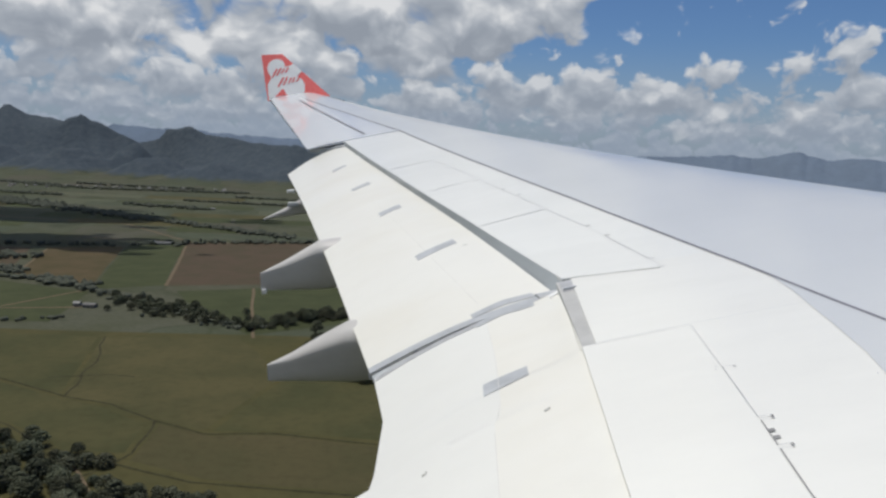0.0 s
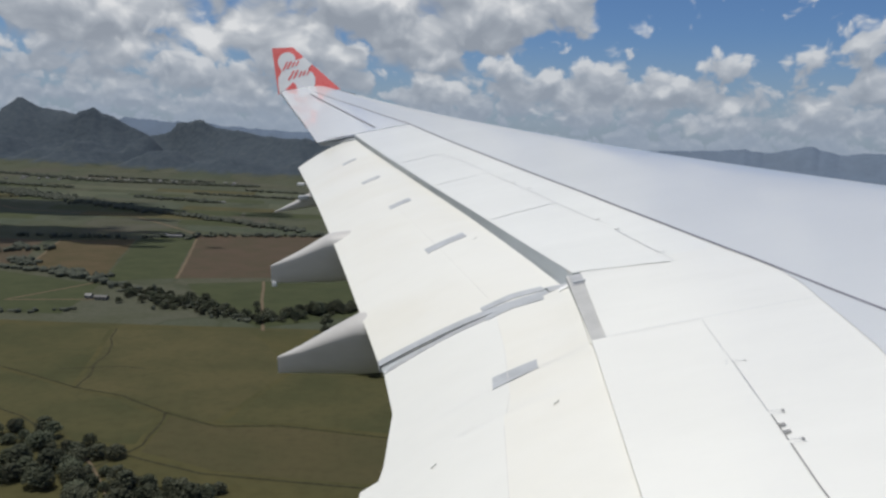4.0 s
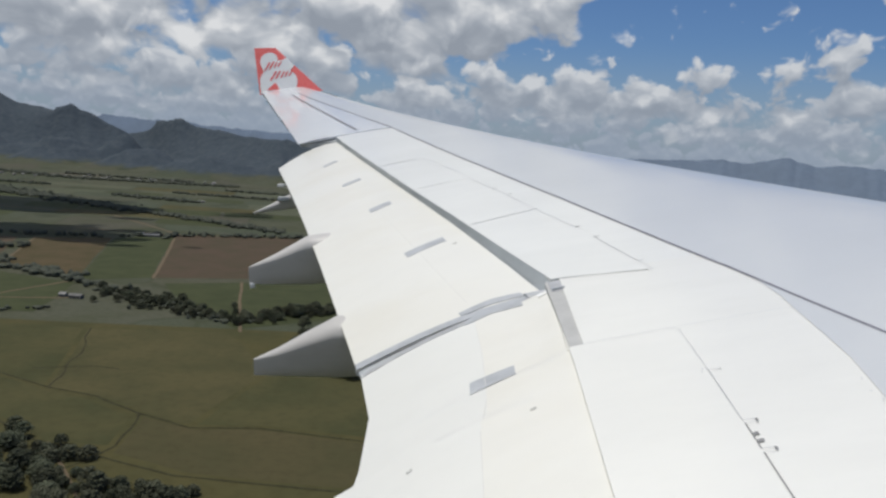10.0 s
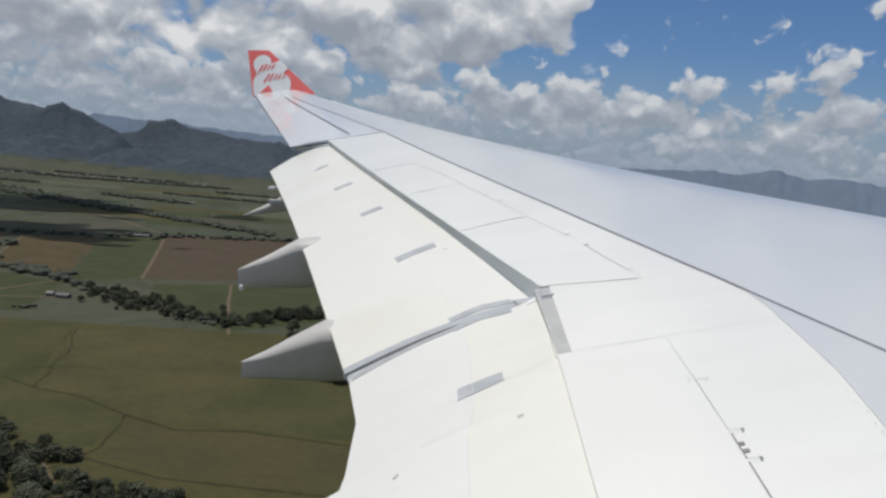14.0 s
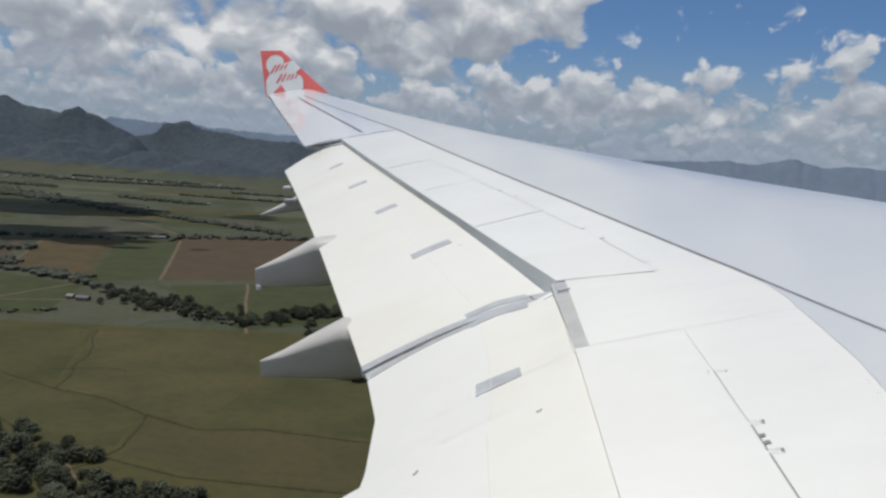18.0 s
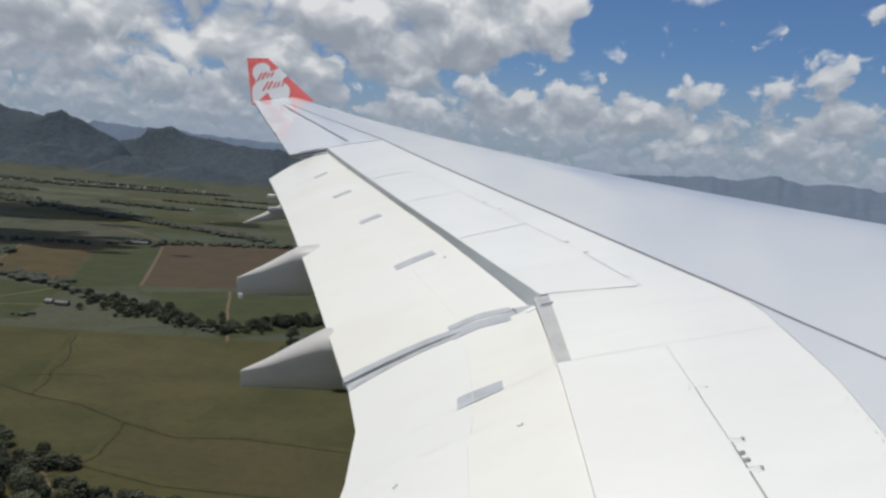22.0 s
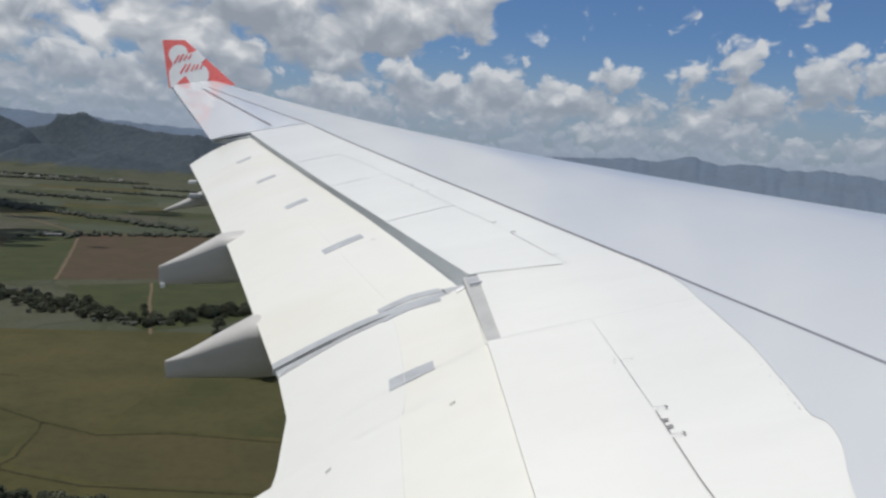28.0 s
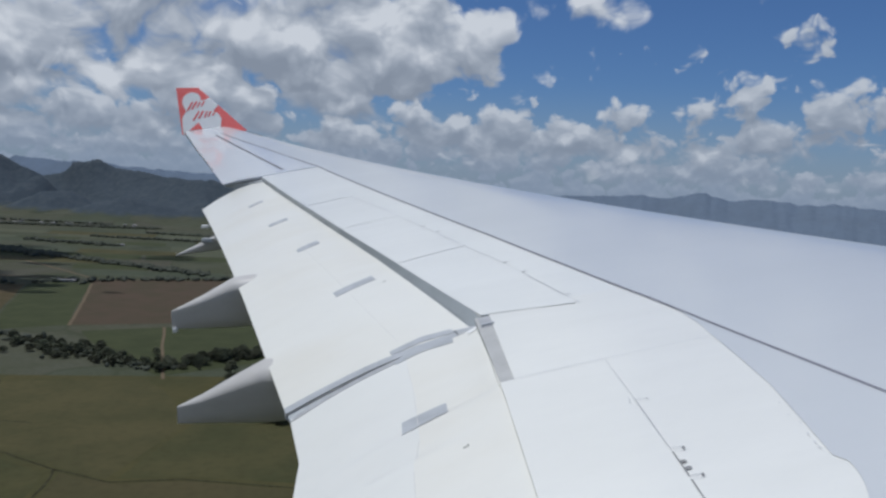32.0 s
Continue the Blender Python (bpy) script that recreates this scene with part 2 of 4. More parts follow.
def grid(f, nu, nv, thick=None):
    """A sheet f(u, v) over the unit square, with a lower face thick(u, v) beneath and closed sides."""
    bm = bmesh.new()
    top = [[bm.verts.new(f(i / nu, j / nv)) for j in range(nv + 1)] for i in range(nu + 1)]
    for i in range(nu):
        for j in range(nv):
            bm.faces.new((top[i][j], top[i + 1][j], top[i + 1][j + 1], top[i][j + 1]))
    if thick:
        low = [[bm.verts.new(top[i][j].co - Vector((0, 0, thick(i / nu, j / nv)))) for j in range(nv + 1)] for i in range(nu + 1)]
        for i in range(nu):
            for j in range(nv):
                bm.faces.new((low[i][j], low[i][j + 1], low[i + 1][j + 1], low[i + 1][j]))
        ring = [(i, 0) for i in range(nu)] + [(nu, j) for j in range(nv)] + [(i, nv) for i in range(nu, 0, -1)] + [(0, j) for j in range(nv, 0, -1)]
        for (a, b), (c, d) in zip(ring, ring[1:] + ring[:1]):
            bm.faces.new((top[a][b], low[a][b], low[c][d], top[c][d]))
    return bm


# ---- the wing: x ahead, y outboard, z up, from the cabin window ----
def lead_x(y):
    return 12.25 - 0.62 * y


def chord(y):
    return line(y, (0, 7.35, 26.7), (10.6, 7.6, 1.85))


def crest(y):
    return -1.22 + 0.037 * y + 0.00262 * y * y


def fall(y):
    return line(y, (0, 5, 7.35, 18, 26.7), (0.115, 0.115, 0.118, 0.118, 0.11))


def skin_s(s, y):
    c = chord(y)
    if s < 0.3:
        return crest(y) - c * 0.055 * ((0.3 - s) / 0.3) ** 2.2
    return crest(y) - c * fall(y) * ((s - 0.3) / 0.7) ** 1.3


def skin(x, y):
    return skin_s(min(max((lead_x(y) - x) / chord(y), 0), 1.1), y)


def spar_x(y):
    return line(y, (-0.12, 1.5, 5.36, 6, 7.07, 8.44, 10.4, 13.05, 18.03, 21.17, 25.4, 26.7), (4.75, 4.3, 3.25, 3.07, 2.78, 2.34, 1.69, 0.74, -1.12, -2.57, -4.67, -5.25))


def shroud_x(y):
    """Rear edge of the fixed upper surface ahead of the flaps."""
    return 1.18 - 0.35 * (y - 7.53) + line(y, (7.53, 10.5, 14, 18), (0, 0.065, 0.075, 0.05)) if y > 7.53 else line(y, (1.5, 4.0, 5.6, 5.97, 5.98, 7.53), (0.95, 1.03, 1.09, 1.10, 1.21, 1.25))


def spoiler_x(y):
    return line(y, (7.45, 8.59, 9.0, 11.34, 14.42, 18.0), (2.1, 1.83, 1.71, 0.90, -0.26, -1.75))


def between(front, rear, y0, y1, lift):
    def f(u, v):
        y = lerp(y0, y1, u)
        x = lerp(front(y), rear(y), v)
        return Vector((x, y, skin(x, y) + lift))
    return f


def strip(points, width, lift, n=10):
    """A thin raised band along a line on the skin."""
    bm = bmesh.new()
    pts = []
    for (x0, y0), (x1, y1) in zip(points, points[1:]):
        pts += [(lerp(x0, x1, i / n), lerp(y0, y1, i / n)) for i in range(n)]
    pts.append(points[-1])
    rows = []
    for i, (x, y) in enumerate(pts):
        a, b = pts[max(i - 1, 0)], pts[min(i + 1, len(pts) - 1)]
        d = Vector((b[0] - a[0], b[1] - a[1])).normalized() * width / 2
        rows.append([bm.verts.new((px, py, skin(px, py) + lift)) for px, py in ((x - d.y, y + d.x), (x + d.y, y - d.x))])
    for r, s in zip(rows, rows[1:]):
        bm.faces.new((r[0], s[0], s[1], r[1]))
    return bm


wing = new("airliner_wing")
wing.matrix_world = CRAFT
tagged(wing, "white and pale grey airliner wing with extended flaps and red winglet", "aircraft wing")


def build_core():
    """The closed body of the wing under its skins."""
    bm = bmesh.new()
    rows = []
    for i in range(61):
        y = lerp(-0.12, 26.75, i / 60)
        c = chord(y)
        rear = min((lead_x(y) - shroud_x(y)) / c - 0.02, 0.93) if y < 17.95 else 0.97
        up = [(s * rear, skin_s(s * rear, y) - 0.03 - 0.05 * min(1, s * 8)) for s in [(j / 16) ** 1.6 for j in range(17)]]
        end = up[-1][1]
        low = []
        for s, z in reversed(up):
            k = s / rear
            low.append((s, lerp(up[0][1], end - 0.05 * c * (y < 17.95) - 0.03, k) - c * 0.075 * math.sin(math.pi * k ** 0.6) - 0.02))
        rows.append([bm.verts.new((lead_x(y) - s * c, y, z)) for s, z in up + low])
    for r, q in zip(rows, rows[1:]):
        m = len(r)
        for j in range(m):
            bm.faces.new((r[j], r[(j + 1) % m], q[(j + 1) % m], q[j]))
    bm.faces.new(rows[0])
    bm.faces.new(rows[-1])
    return bm


part("wing_core", build_core(), M_COVE, wing, "grey primed inner structure of the wing", sharp=40)
part("wing_box_skin", grid(lambda u, v: (lambda y: Vector((lerp(lead_x(y), spar_x(y), v), y, skin(lerp(lead_x(y), spar_x(y), v), y))))(lerp(-0.12, 26.75, u)), 90, 28, lambda u, v: 0.03),
     M_BOX, wing, "pale grey glossy upper skin")
part("trailing_edge_panel", grid(between(spar_x, shroud_x, -0.12, 5.965, 0), 18, 12, lambda u, v: lerp(0.04, 0.006, v)), M_INNER_WHITE, wing, "white painted upper panel")
part("trailing_edge_panel", grid(between(spar_x, lambda y: line(y, (5.965, 7.52), (1.21, 1.25)), 5.965, 7.52, 0), 8, 12, lambda u, v: 0.04), M_INNER_WHITE, wing)
part("trailing_edge_panel", grid(between(spar_x, shroud_x, 7.52, 17.95, 0), 40, 12, lambda u, v: 0.035), M_WHITE, wing)
# grey paint ahead of a curved border near the root
ROOT_BORDER = ((-0.12, 1.2, 3.0, 3.5, 3.63, 3.74, 3.88, 3.97, 4.0, 4.03, 4.1, 4.37, 4.59, 5.02, 5.49, 6.02, 6.21, 6.6, 6.85), (1.6, 1.9, 2.40, 2.61, 2.68, 2.737, 2.778, 2.79, 2.785, 2.743, 2.752, 2.793, 2.821, 2.877, 2.894, 2.905, 2.915, 2.89, 2.85))
part("root_skin", grid(between(lambda y: spar_x(y) - 0.01, lambda y: min(line(y, *ROOT_BORDER), spar_x(y) - 0.015), -0.12, 6.84, 0.004), 80, 8), M_BOX, wing, "pale grey skin with a curved border")
def spoiler(inner, outer):
    """A stowed spoiler between two slanted joints, each given by its rear and front y."""
    def f(u, v):
        y = lerp(lerp(inner[1], inner[0], v) + 0.006, lerp(outer[1], outer[0], v) - 0.006, u)
        x = lerp(spoiler_x(y), shroud_x(y) - 0.01, v)
        return Vector((x, y, skin(x, y) + 0.006))
    return grid(f, 24, 8, lambda u, v: 0.05)


for inner, outer in (((7.530, 7.325), (9.86, 10.045)), ((9.86, 10.045), (12.21, 12.34)), ((12.21, 12.34), (14.28, 14.39)), ((14.28, 14.39), (17.94, 17.94))):
    part("spoiler", spoiler(inner, outer), M_WHITE, wing, "white stowed spoiler panel")
part("spoiler", grid(between(lambda y: line(y, (1.2, 5.95), (1.86, 1.96)), lambda y: shroud_x(y) - 0.01, -0.12, 5.94, 0.004), 20, 6, lambda u, v: lerp(0.04, 0.012, v)), M_INNER_WHITE, wing)
part("spar_joint", strip([(spar_x(y), y) for y in (-0.1, 1.2, 5.36, 6, 7.07, 8.44, 10.4, 13.05, 18.03, 21.17, 25.4)], 0.031, 0.006), M_SPAR, wing, "dark sealed joint line")
part("ledge_bolt", grid(lambda u, v: (lambda y, x: Vector((x, y, skin(x, y) + 0.012)))(lerp(7.262, 7.30, u), lerp(1.262, 1.14, v)), 2, 4, lambda u, v: 0.02), M_GREY, wing, "dark bolt across the ledge")
for pts, w, mat in (
    ([(1.13, 7.527), (1.24, 7.50), (1.63, 7.43), (2.15, 7.32)], 0.006, M_FAINT), ([(0.44, 9.87), (1.22, 10.03), (1.32, 10.045)], 0.011, M_FAINT), ([(-1.10, 14.29), (-0.41, 14.39)], 0.016, M_FAINT),
    ([(-0.32, 12.22), (0.14, 12.32)], 0.009, M_PALE), ([(1.19, 5.962), (1.97, 5.962)], 0.005, M_PALE), ([(1.97, 5.962), (2.89, 5.962)], 0.004, M_PALE),
    ([(2.06, 7.604), (1.803, 8.556)], 0.010, M_FAINT), ([(2.06, 7.604), (2.13, 7.615)], 0.010, M_FAINT), ([(2.06, 7.604), (2.14, 7.34)], 0.006, M_PALE),
    ([(1.665, 9.03), (1.318, 10.045), (1.03, 10.895), (0.672, 11.895), (0.245, 13.14), (-0.26, 14.36)], 0.010, M_PALE),
):
    part("panel_joint", strip(pts, w, 0.009), mat, wing)
for pts, w in (([(1.969, 5.936), (1.953, 5.196)], 0.0022), ([(1.953, 5.196), (1.929, 4.487)], 0.0042), ([(1.931, 4.449), (1.917, 4.168)], 0.0085), ([(1.915, 4.131), (1.895, 3.725), (1.86, -0.1)], 0.0095)):
    part("spoiler_hinge_gap", strip(pts, w, 0.0085), M_HINGE if w > 0.005 else M_FAINT, wing, "dark hinge gap")
# hinge cut-outs: thin outlined tabs with a dark bolt at the head, and two solid teeth
for tip, root, pad in (((2.032, 5.169), (1.955, 5.18), 0.010), ((2.009, 4.481), (1.932, 4.487), 0.030), ((1.994, 4.164), (1.917, 4.168), 0.030)):
    part("hinge_slot", strip([root, tip], 0.004, 0.0095, 2), M_FAINT, wing)
    part("hinge_slot", strip([(root[0], root[1] - 0.036 * (pad > 0.02)), (tip[0] + 0.005, tip[1] - 0.036 * (pad > 0.02))], 0.003, 0.0095, 2), M_PALE, wing)
    part("hinge_bolt", strip([(tip[0] - 0.008, tip[1] - pad / 2), (tip[0] + 0.008, tip[1] - pad / 2)], pad, 0.0105, 2), M_HINGE, wing)
for y in (4.325, 4.248):
    part("hinge_slot", strip([(1.922, y - 0.002), (1.964, y)], 0.030, 0.0095, 2), M_HINGE, wing)
# fasteners along the grey border and on the spoiler joints
for x, y in ((2.776, 4.446), (2.745, 4.308), (2.732, 4.21), (2.724, 4.148), (2.762, 4.557), (2.79, 4.72), (1.915, 5.20), (1.90, 5.16)):
    part("fastener", strip([(x, y - 0.008), (x, y + 0.008)], 0.010, 0.0105, 1), M_PALE, wing)
for x, y in ((0.862, 11.427), (1.053, 10.975), (1.696, 9.016), (1.834, 8.55)):
    part("fastener", strip([(x - 0.028, y), (x + 0.028, y)], 0.024, 0.0115, 1), M_HINGE, wing)


# aileron bay outboard of the flaps
def tip_x(y):
    return lead_x(y) - chord(y) * line(y, (18, 21), (0.994, 0.985))


part("aileron", grid(between(spar_x, tip_x, 18.02, 26.75, 0), 40, 12, lambda u, v: lerp(0.09, 0.02, v)), M_TIP, wing, "pale aileron panel")
part("aileron_hinge_gap", strip([(-1.98, 18.35), (-2.11, 18.68), (-3.24, 21.48), (-4.83, 25.25)], 0.05, 0.008), M_SEAL, wing)
part("aileron_end", strip([(-3.1, 18.06), (-2.6, 18.06)], 0.04, 0.008), M_SEAL, wing)


# flaps: closed lofts that droop behind the wing
def outer_flap(u, y):
    x0 = 1.18 - 0.35 * (y - 7.53) + line(y, (7.53, 10.5, 14, 18), (0, 0.065, 0.075, 0.05))
    x1 = -0.8 - 0.283 * (y - 7.4) + 0.035 * math.sin(math.pi * (y - 7.4) / 10.6)
    z0 = skin(x0, y) - 0.105
    z1 = line(y, (7.4, 18), (-2.40, -0.81)) + 0.10 * math.sin(math.pi * (y - 7.4) / 10.6)
    return Vector((lerp(x0, x1, u), y, lerp(z0, z1, u) + 0.08 * math.sin(math.pi * max(u, 0)) - 8 * min(u, 0) ** 2))


def inner_flap(u, y):
    x0, x1 = line(y, (1.5, 4.0, 5.6, 5.9, 7.2), (0.965, 1.045, 1.105, 1.115, 1.16)), line(y, (1.2, 5.4, 5.45, 5.7, 6.5, 7.2), (-0.78, -0.76, -0.64, -0.61, -0.60, -0.74))
    tuck = line(y, (5.9, 6.0, 6.9, 7.2, 7.45), (-0.014, 0.052, 0.088, 0.09, 0.06))
    z0, z1 = skin(x0, y) - line(y, (5.9, 6.02, 7.2), (0.003, 0.08, 0.13)), -2.41 - 0.18 * (7.2 - y)
    return Vector((lerp(x0, x1, u), y, lerp(z0, z1, u) + line(y, (5.9, 7.2), (0.06, 0.12)) * math.sin(math.pi * max(u, 0)) - 40 * min(u, 0) ** 2 + 0.6 * min(u, 0) + tuck * max(0, 1 - max(u, 0) / 0.24) ** 2))


def flap_mesh(f, y0, end, n, split):
    """A closed flap from y0 to end(u); its nose ahead of u = split takes the first material."""
    bm = bmesh.new()
    rows = []
    us = [-0.10 + 1.10 * j / 26 for j in range(27)]
    for i in range(n + 1):
        up = [f(u, lerp(y0, end(u), i / n)) for u in us]
        size = (up[0] - up[-1]).length
        nose = [up[0] + Vector((0.03 * size, 0, -0.035 * size)), up[0] + Vector((0.02 * size, 0, -0.09 * size))]
        low = [p - Vector((0, 0, 0.012 + 0.15 * size * (1 - j / 26) ** 0.8 * min(1, (26 - j) / 8))) for j, p in enumerate(up)]
        low[-1] = up[-1] - Vector((0, 0, 0.02))
        rows.append([bm.verts.new(p) for p in list(reversed(nose)) + up + list(reversed(low[1:]))])
    for r, q in zip(rows, rows[1:]):
        for j in range(len(r)):
            k = (j + 1) % len(r)
            face = bm.faces.new((r[j], r[k], q[k], q[j]))
            # cooler colour behind the split paints in the shading of the tilt
            face.material_index = 1 if 2 <= j < 28 and us[j - 2] > split else 0
    bm.faces.new(rows[0])
    bm.faces.new(rows[-1])
    return bm


def inner_end(u):
    return line(u, (0, 0.13, 0.155, 0.32, 0.462, 0.53, 1), (7.47, 7.46, 7.425, 7.415, 7.34, 7.325, 7.295))


flap_out = part("outer_flap", flap_mesh(outer_flap, 7.44, lambda u: 17.98, 48, 2.0), M_CREAM, wing, "white extended outer flap")
flap_in = part("inner_flap", flap_mesh(inner_flap, -0.12, inner_end, 124, 0.40), M_CREAM, wing, "white extended inner flap")
for flap in (flap_out, flap_in):
    flap.data.materials.append(M_FLAP_REAR)


def on_flap(f, u0, u1, y0, y1, lift, thick):
    def top(a, b):
        p = f(lerp(u0, u1, a), lerp(y0, y1, b))
        return p + Vector((0, 0, lift))
    return grid(top, 8, 8, lambda a, b: thick)


for u0, u1, y0, y1 in ((0.172, 0.468, 9.57, 9.74), (0.231, 0.445, 11.87, 12.04), (0.252, 0.473, 13.87, 14.02), (0.278, 0.481, 15.84, 15.98)):
    lean = line(y0, (9.5, 16), (0.20, 0.13))
    part("wear_plate", grid(lambda a, b: outer_flap(lerp(u0, u1, a), lerp(y0, y1, b) + lean * (1 - a)) + Vector((0, 0, 0.006)), 10, 4, lambda a, b: 0.009), M_GREY, flap_out, "grey wear plate")
part("wear_plate", on_flap(inner_flap, 0.266, 0.483, 5.90, 6.155, 0.005, 0.008), M_GREY, flap_in, "grey wear plate")
# curved plates on both sides of the seam between the flaps
part("wear_plate", grid(lambda a, b: (lambda u: outer_flap(u, lerp(line(u, (0.13, 0.29, 0.455), (7.555, 7.585, 7.545)), line(u, (0.13, 0.28, 0.455), (7.655, 7.70, 7.63)), b)) + Vector((0, 0, 0.007)))(lerp(0.135, 0.455, a)), 14, 3, lambda a, b: 0.02), M_GREY, flap_out, "grey wear plate")
part("wear_plate", grid(lambda a, b: (lambda u: inner_flap(u, lerp(line(u, (0.155, 0.32, 0.462), (7.325, 7.325, 7.236)), line(u, (0.155, 0.32, 0.462), (7.43, 7.42, 7.344)), b)) + Vector((0, 0, 0.006)))(lerp(0.158, 0.462, a)), 14, 3, lambda a, b: 0.03), M_GREY, flap_in, "grey wear plate")
# rubber end seals, the open slot between them, and the bent arm at the nose
part("flap_seal", on_flap(outer_flap, 0.13, 1.0, 7.44, 7.545, 0.006, 0.07), M_GREY, flap_out, "grey rubber end seal")
part("flap_seal", grid(lambda a, b: (lambda u: inner_flap(u, inner_end(u) - 0.075 * (1 - b)) + Vector((0, 0, 0.006)))(lerp(0.45, 0.995, a)), 14, 2, lambda a, b: 0.05), M_FAINT, flap_in, "grey rubber end seal")
part("flap_slot", grid(lambda a, b: (lambda u: outer_flap(u, lerp(inner_end(u) + 0.005, 7.438, b)) - Vector((0, 0, 0.03)))(lerp(0.14, 0.99, a)), 14, 2, lambda a, b: 0.03), M_COVE, flap_in, "dark slot between the flaps")
part("seal_arm", grid(lambda a, b: outer_flap(lerp(0.135, 0.004, a), lerp(7.46, 7.59, b) - 0.05 * a) + Vector((0, 0, 0.012 + 0.02 * math.sin(math.pi * b))), 10, 6, lambda a, b: 0.03), M_GREY, flap_out, "bent grey seal arm")
part("seal_lug", grid(lambda a, b: inner_flap(lerp(0.075, 0.0, a), lerp(7.36, 7.44, b) + 0.03 * a) + Vector((0, 0, 0.012)), 5, 3, lambda a, b: 0.02), M_EMBLEM, flap_in, "small white seal lug")
part("flap_seam", on_flap(inner_flap, 0.408, 0.411, 3.3, 7.15, 0.001, 0.003), M_THIN, flap_in)
part("flap_seam", on_flap(outer_flap, 0.384, 0.386, 7.8, 12.4, 0.001, 0.003), M_THIN, flap_out)


# ledge between the two flaps' shrouds; its grey has the shade painted in
part("ledge", grid(lambda u, v: (lambda y, x: Vector((x, y, skin(x, y) - 0.012)))(lerp(5.97, 7.52, u), lerp(1.275, 1.102, v)), 6, 2, lambda u, v: 0.03), M_LEDGE, wing, "grey ledge with shade in its colour")
# filler plate added to cover the dark gap beside the ledge
part("ledge_skirt", grid(lambda u, v: (lambda y: Vector((1.105, y, skin(1.105, y) - 0.016)).lerp(inner_flap(0.022, y) + Vector((0, 0, 0.004)), v))(lerp(5.96, 7.46, u)), 12, 3, lambda u, v: 0.006), M_CREAM, wing, "cream filler plate closing the gap under the ledge")
part("ledge_cap", grid(lambda u, v: (lambda y, x: Vector((x, y, skin(x, y) - 0.006)))(lerp(7.24, 7.5, u), lerp(1.275, 1.13, v)), 2, 2, lambda u, v: 0.03), M_FAINT, wing)


def cove(u, v):
    """The band that closes the step from the shroud's edge down to the outer flap."""
    y = lerp(7.52, 17.94, u)
    low = outer_flap(line(y, (7.5, 7.65, 8.44, 9.35, 10.4, 11.7, 13.4, 18), (0.052, 0.05, 0.034, 0.022, 0.013, 0.004, 0.0, 0.0)), y) + Vector((0, 0, 0.004))
    x = shroud_x(y) - 0.013
    return Vector((x, y, skin(x, y) + 0.003)).lerp(low, v)


part("cove_band", grid(cove, 60, 3, lambda u, v: 0.01), M_BAND, wing, "blue-grey band along the flap hinge line")


def stencil(f, u, y, turn, parent, size):
    """A small number painted on the flap."""
    cu = bpy.data.curves.new("stencil", "FONT")
    cu.body, cu.size, cu.extrude = "2", size, 0.001
    cu.materials.append(M_STENCIL)
    ob = new("stencil", cu)
    p, q, r = f(u, y), f(u + 0.02, y), f(u, y + 0.05)
    ax, ay = (p - q).normalized(), (r - p).normalized()
    up = ax.cross(ay).normalized()
    m = Matrix((ax, up.cross(ax), up)).transposed().to_4x4()
    m.translation = p + up * 0.008
    ob.parent = parent
    ob.matrix_local = m @ pose(0, 0, 0, 0, 0, turn)
    return ob


stencil(inner_flap, 0.215, 5.25, -75, flap_in, 0.066)
stencil(inner_flap, 0.70, 5.17, -60, flap_in, 0.066)
stencil(outer_flap, 0.155, 9.60, -75, flap_out, 0.066)


# flap track fairings
def canoe(y, crest_line, low_tip, low_te, half, reach):
    """A canoe fairing with a pointed tail: rounded crown, flat sides that close in below."""
    bm = bmesh.new()
    rows = []
    xs, zs = [p[0] for p in crest_line], [p[1] for p in crest_line]
    x_tip, x_te = xs[0], xs[-1]
    for i in range(33):
        x = lerp(x_tip, x_te + reach, (i / 32) ** 1.3)
        kt = (x - x_tip) / (x_te - x_tip)
        z1 = line(x, xs, zs) + (0.12 * (x - x_te) if kt > 1 else 0)
        z0 = lerp(low_tip, low_te, min(kt, 1)) + (0.10 * (x - x_te) if kt > 1 else 0)
        w = half * (0.03 + 0.97 * min(1, kt * 0.9) ** 0.85)
        cap = min(0.75 * w, 0.55 * (z1 - z0))
        side = z1 - cap - z0
        ring = [(math.cos(a), z1 - cap + cap * math.sin(a)) for a in [math.pi * j / 14 for j in range(15)]]
        for k in (0.25, 0.5, 0.75, 0.92, 1.0):
            c = 1 - 0.42 * k - 0.30 * max(0, k - 0.75) / 0.25
            ring.append((-c, z1 - cap - side * k))
        for k in (1.0, 0.92, 0.75, 0.5, 0.25):
            c = 1 - 0.42 * k - 0.30 * max(0, k - 0.75) / 0.25
            ring.append((c, z1 - cap - side * k))
        rows.append([bm.verts.new((x, y + w * c, z)) for c, z in ring])
    for r, q in zip(rows, rows[1:]):
        for j in range(len(r)):
            k = (j + 1) % len(r)
            bm.faces.new((r[j], r[k], q[k], q[j]))
    bm.faces.new(rows[0])
    bm.faces.new(rows[-1])
    return bm


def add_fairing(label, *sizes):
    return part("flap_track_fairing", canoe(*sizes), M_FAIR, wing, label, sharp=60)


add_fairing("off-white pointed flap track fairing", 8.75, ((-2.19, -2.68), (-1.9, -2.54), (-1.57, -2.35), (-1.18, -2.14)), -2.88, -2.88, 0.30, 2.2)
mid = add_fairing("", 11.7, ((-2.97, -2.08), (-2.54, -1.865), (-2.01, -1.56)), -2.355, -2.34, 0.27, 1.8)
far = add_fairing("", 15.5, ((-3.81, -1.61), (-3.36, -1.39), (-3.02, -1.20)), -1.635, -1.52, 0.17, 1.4)


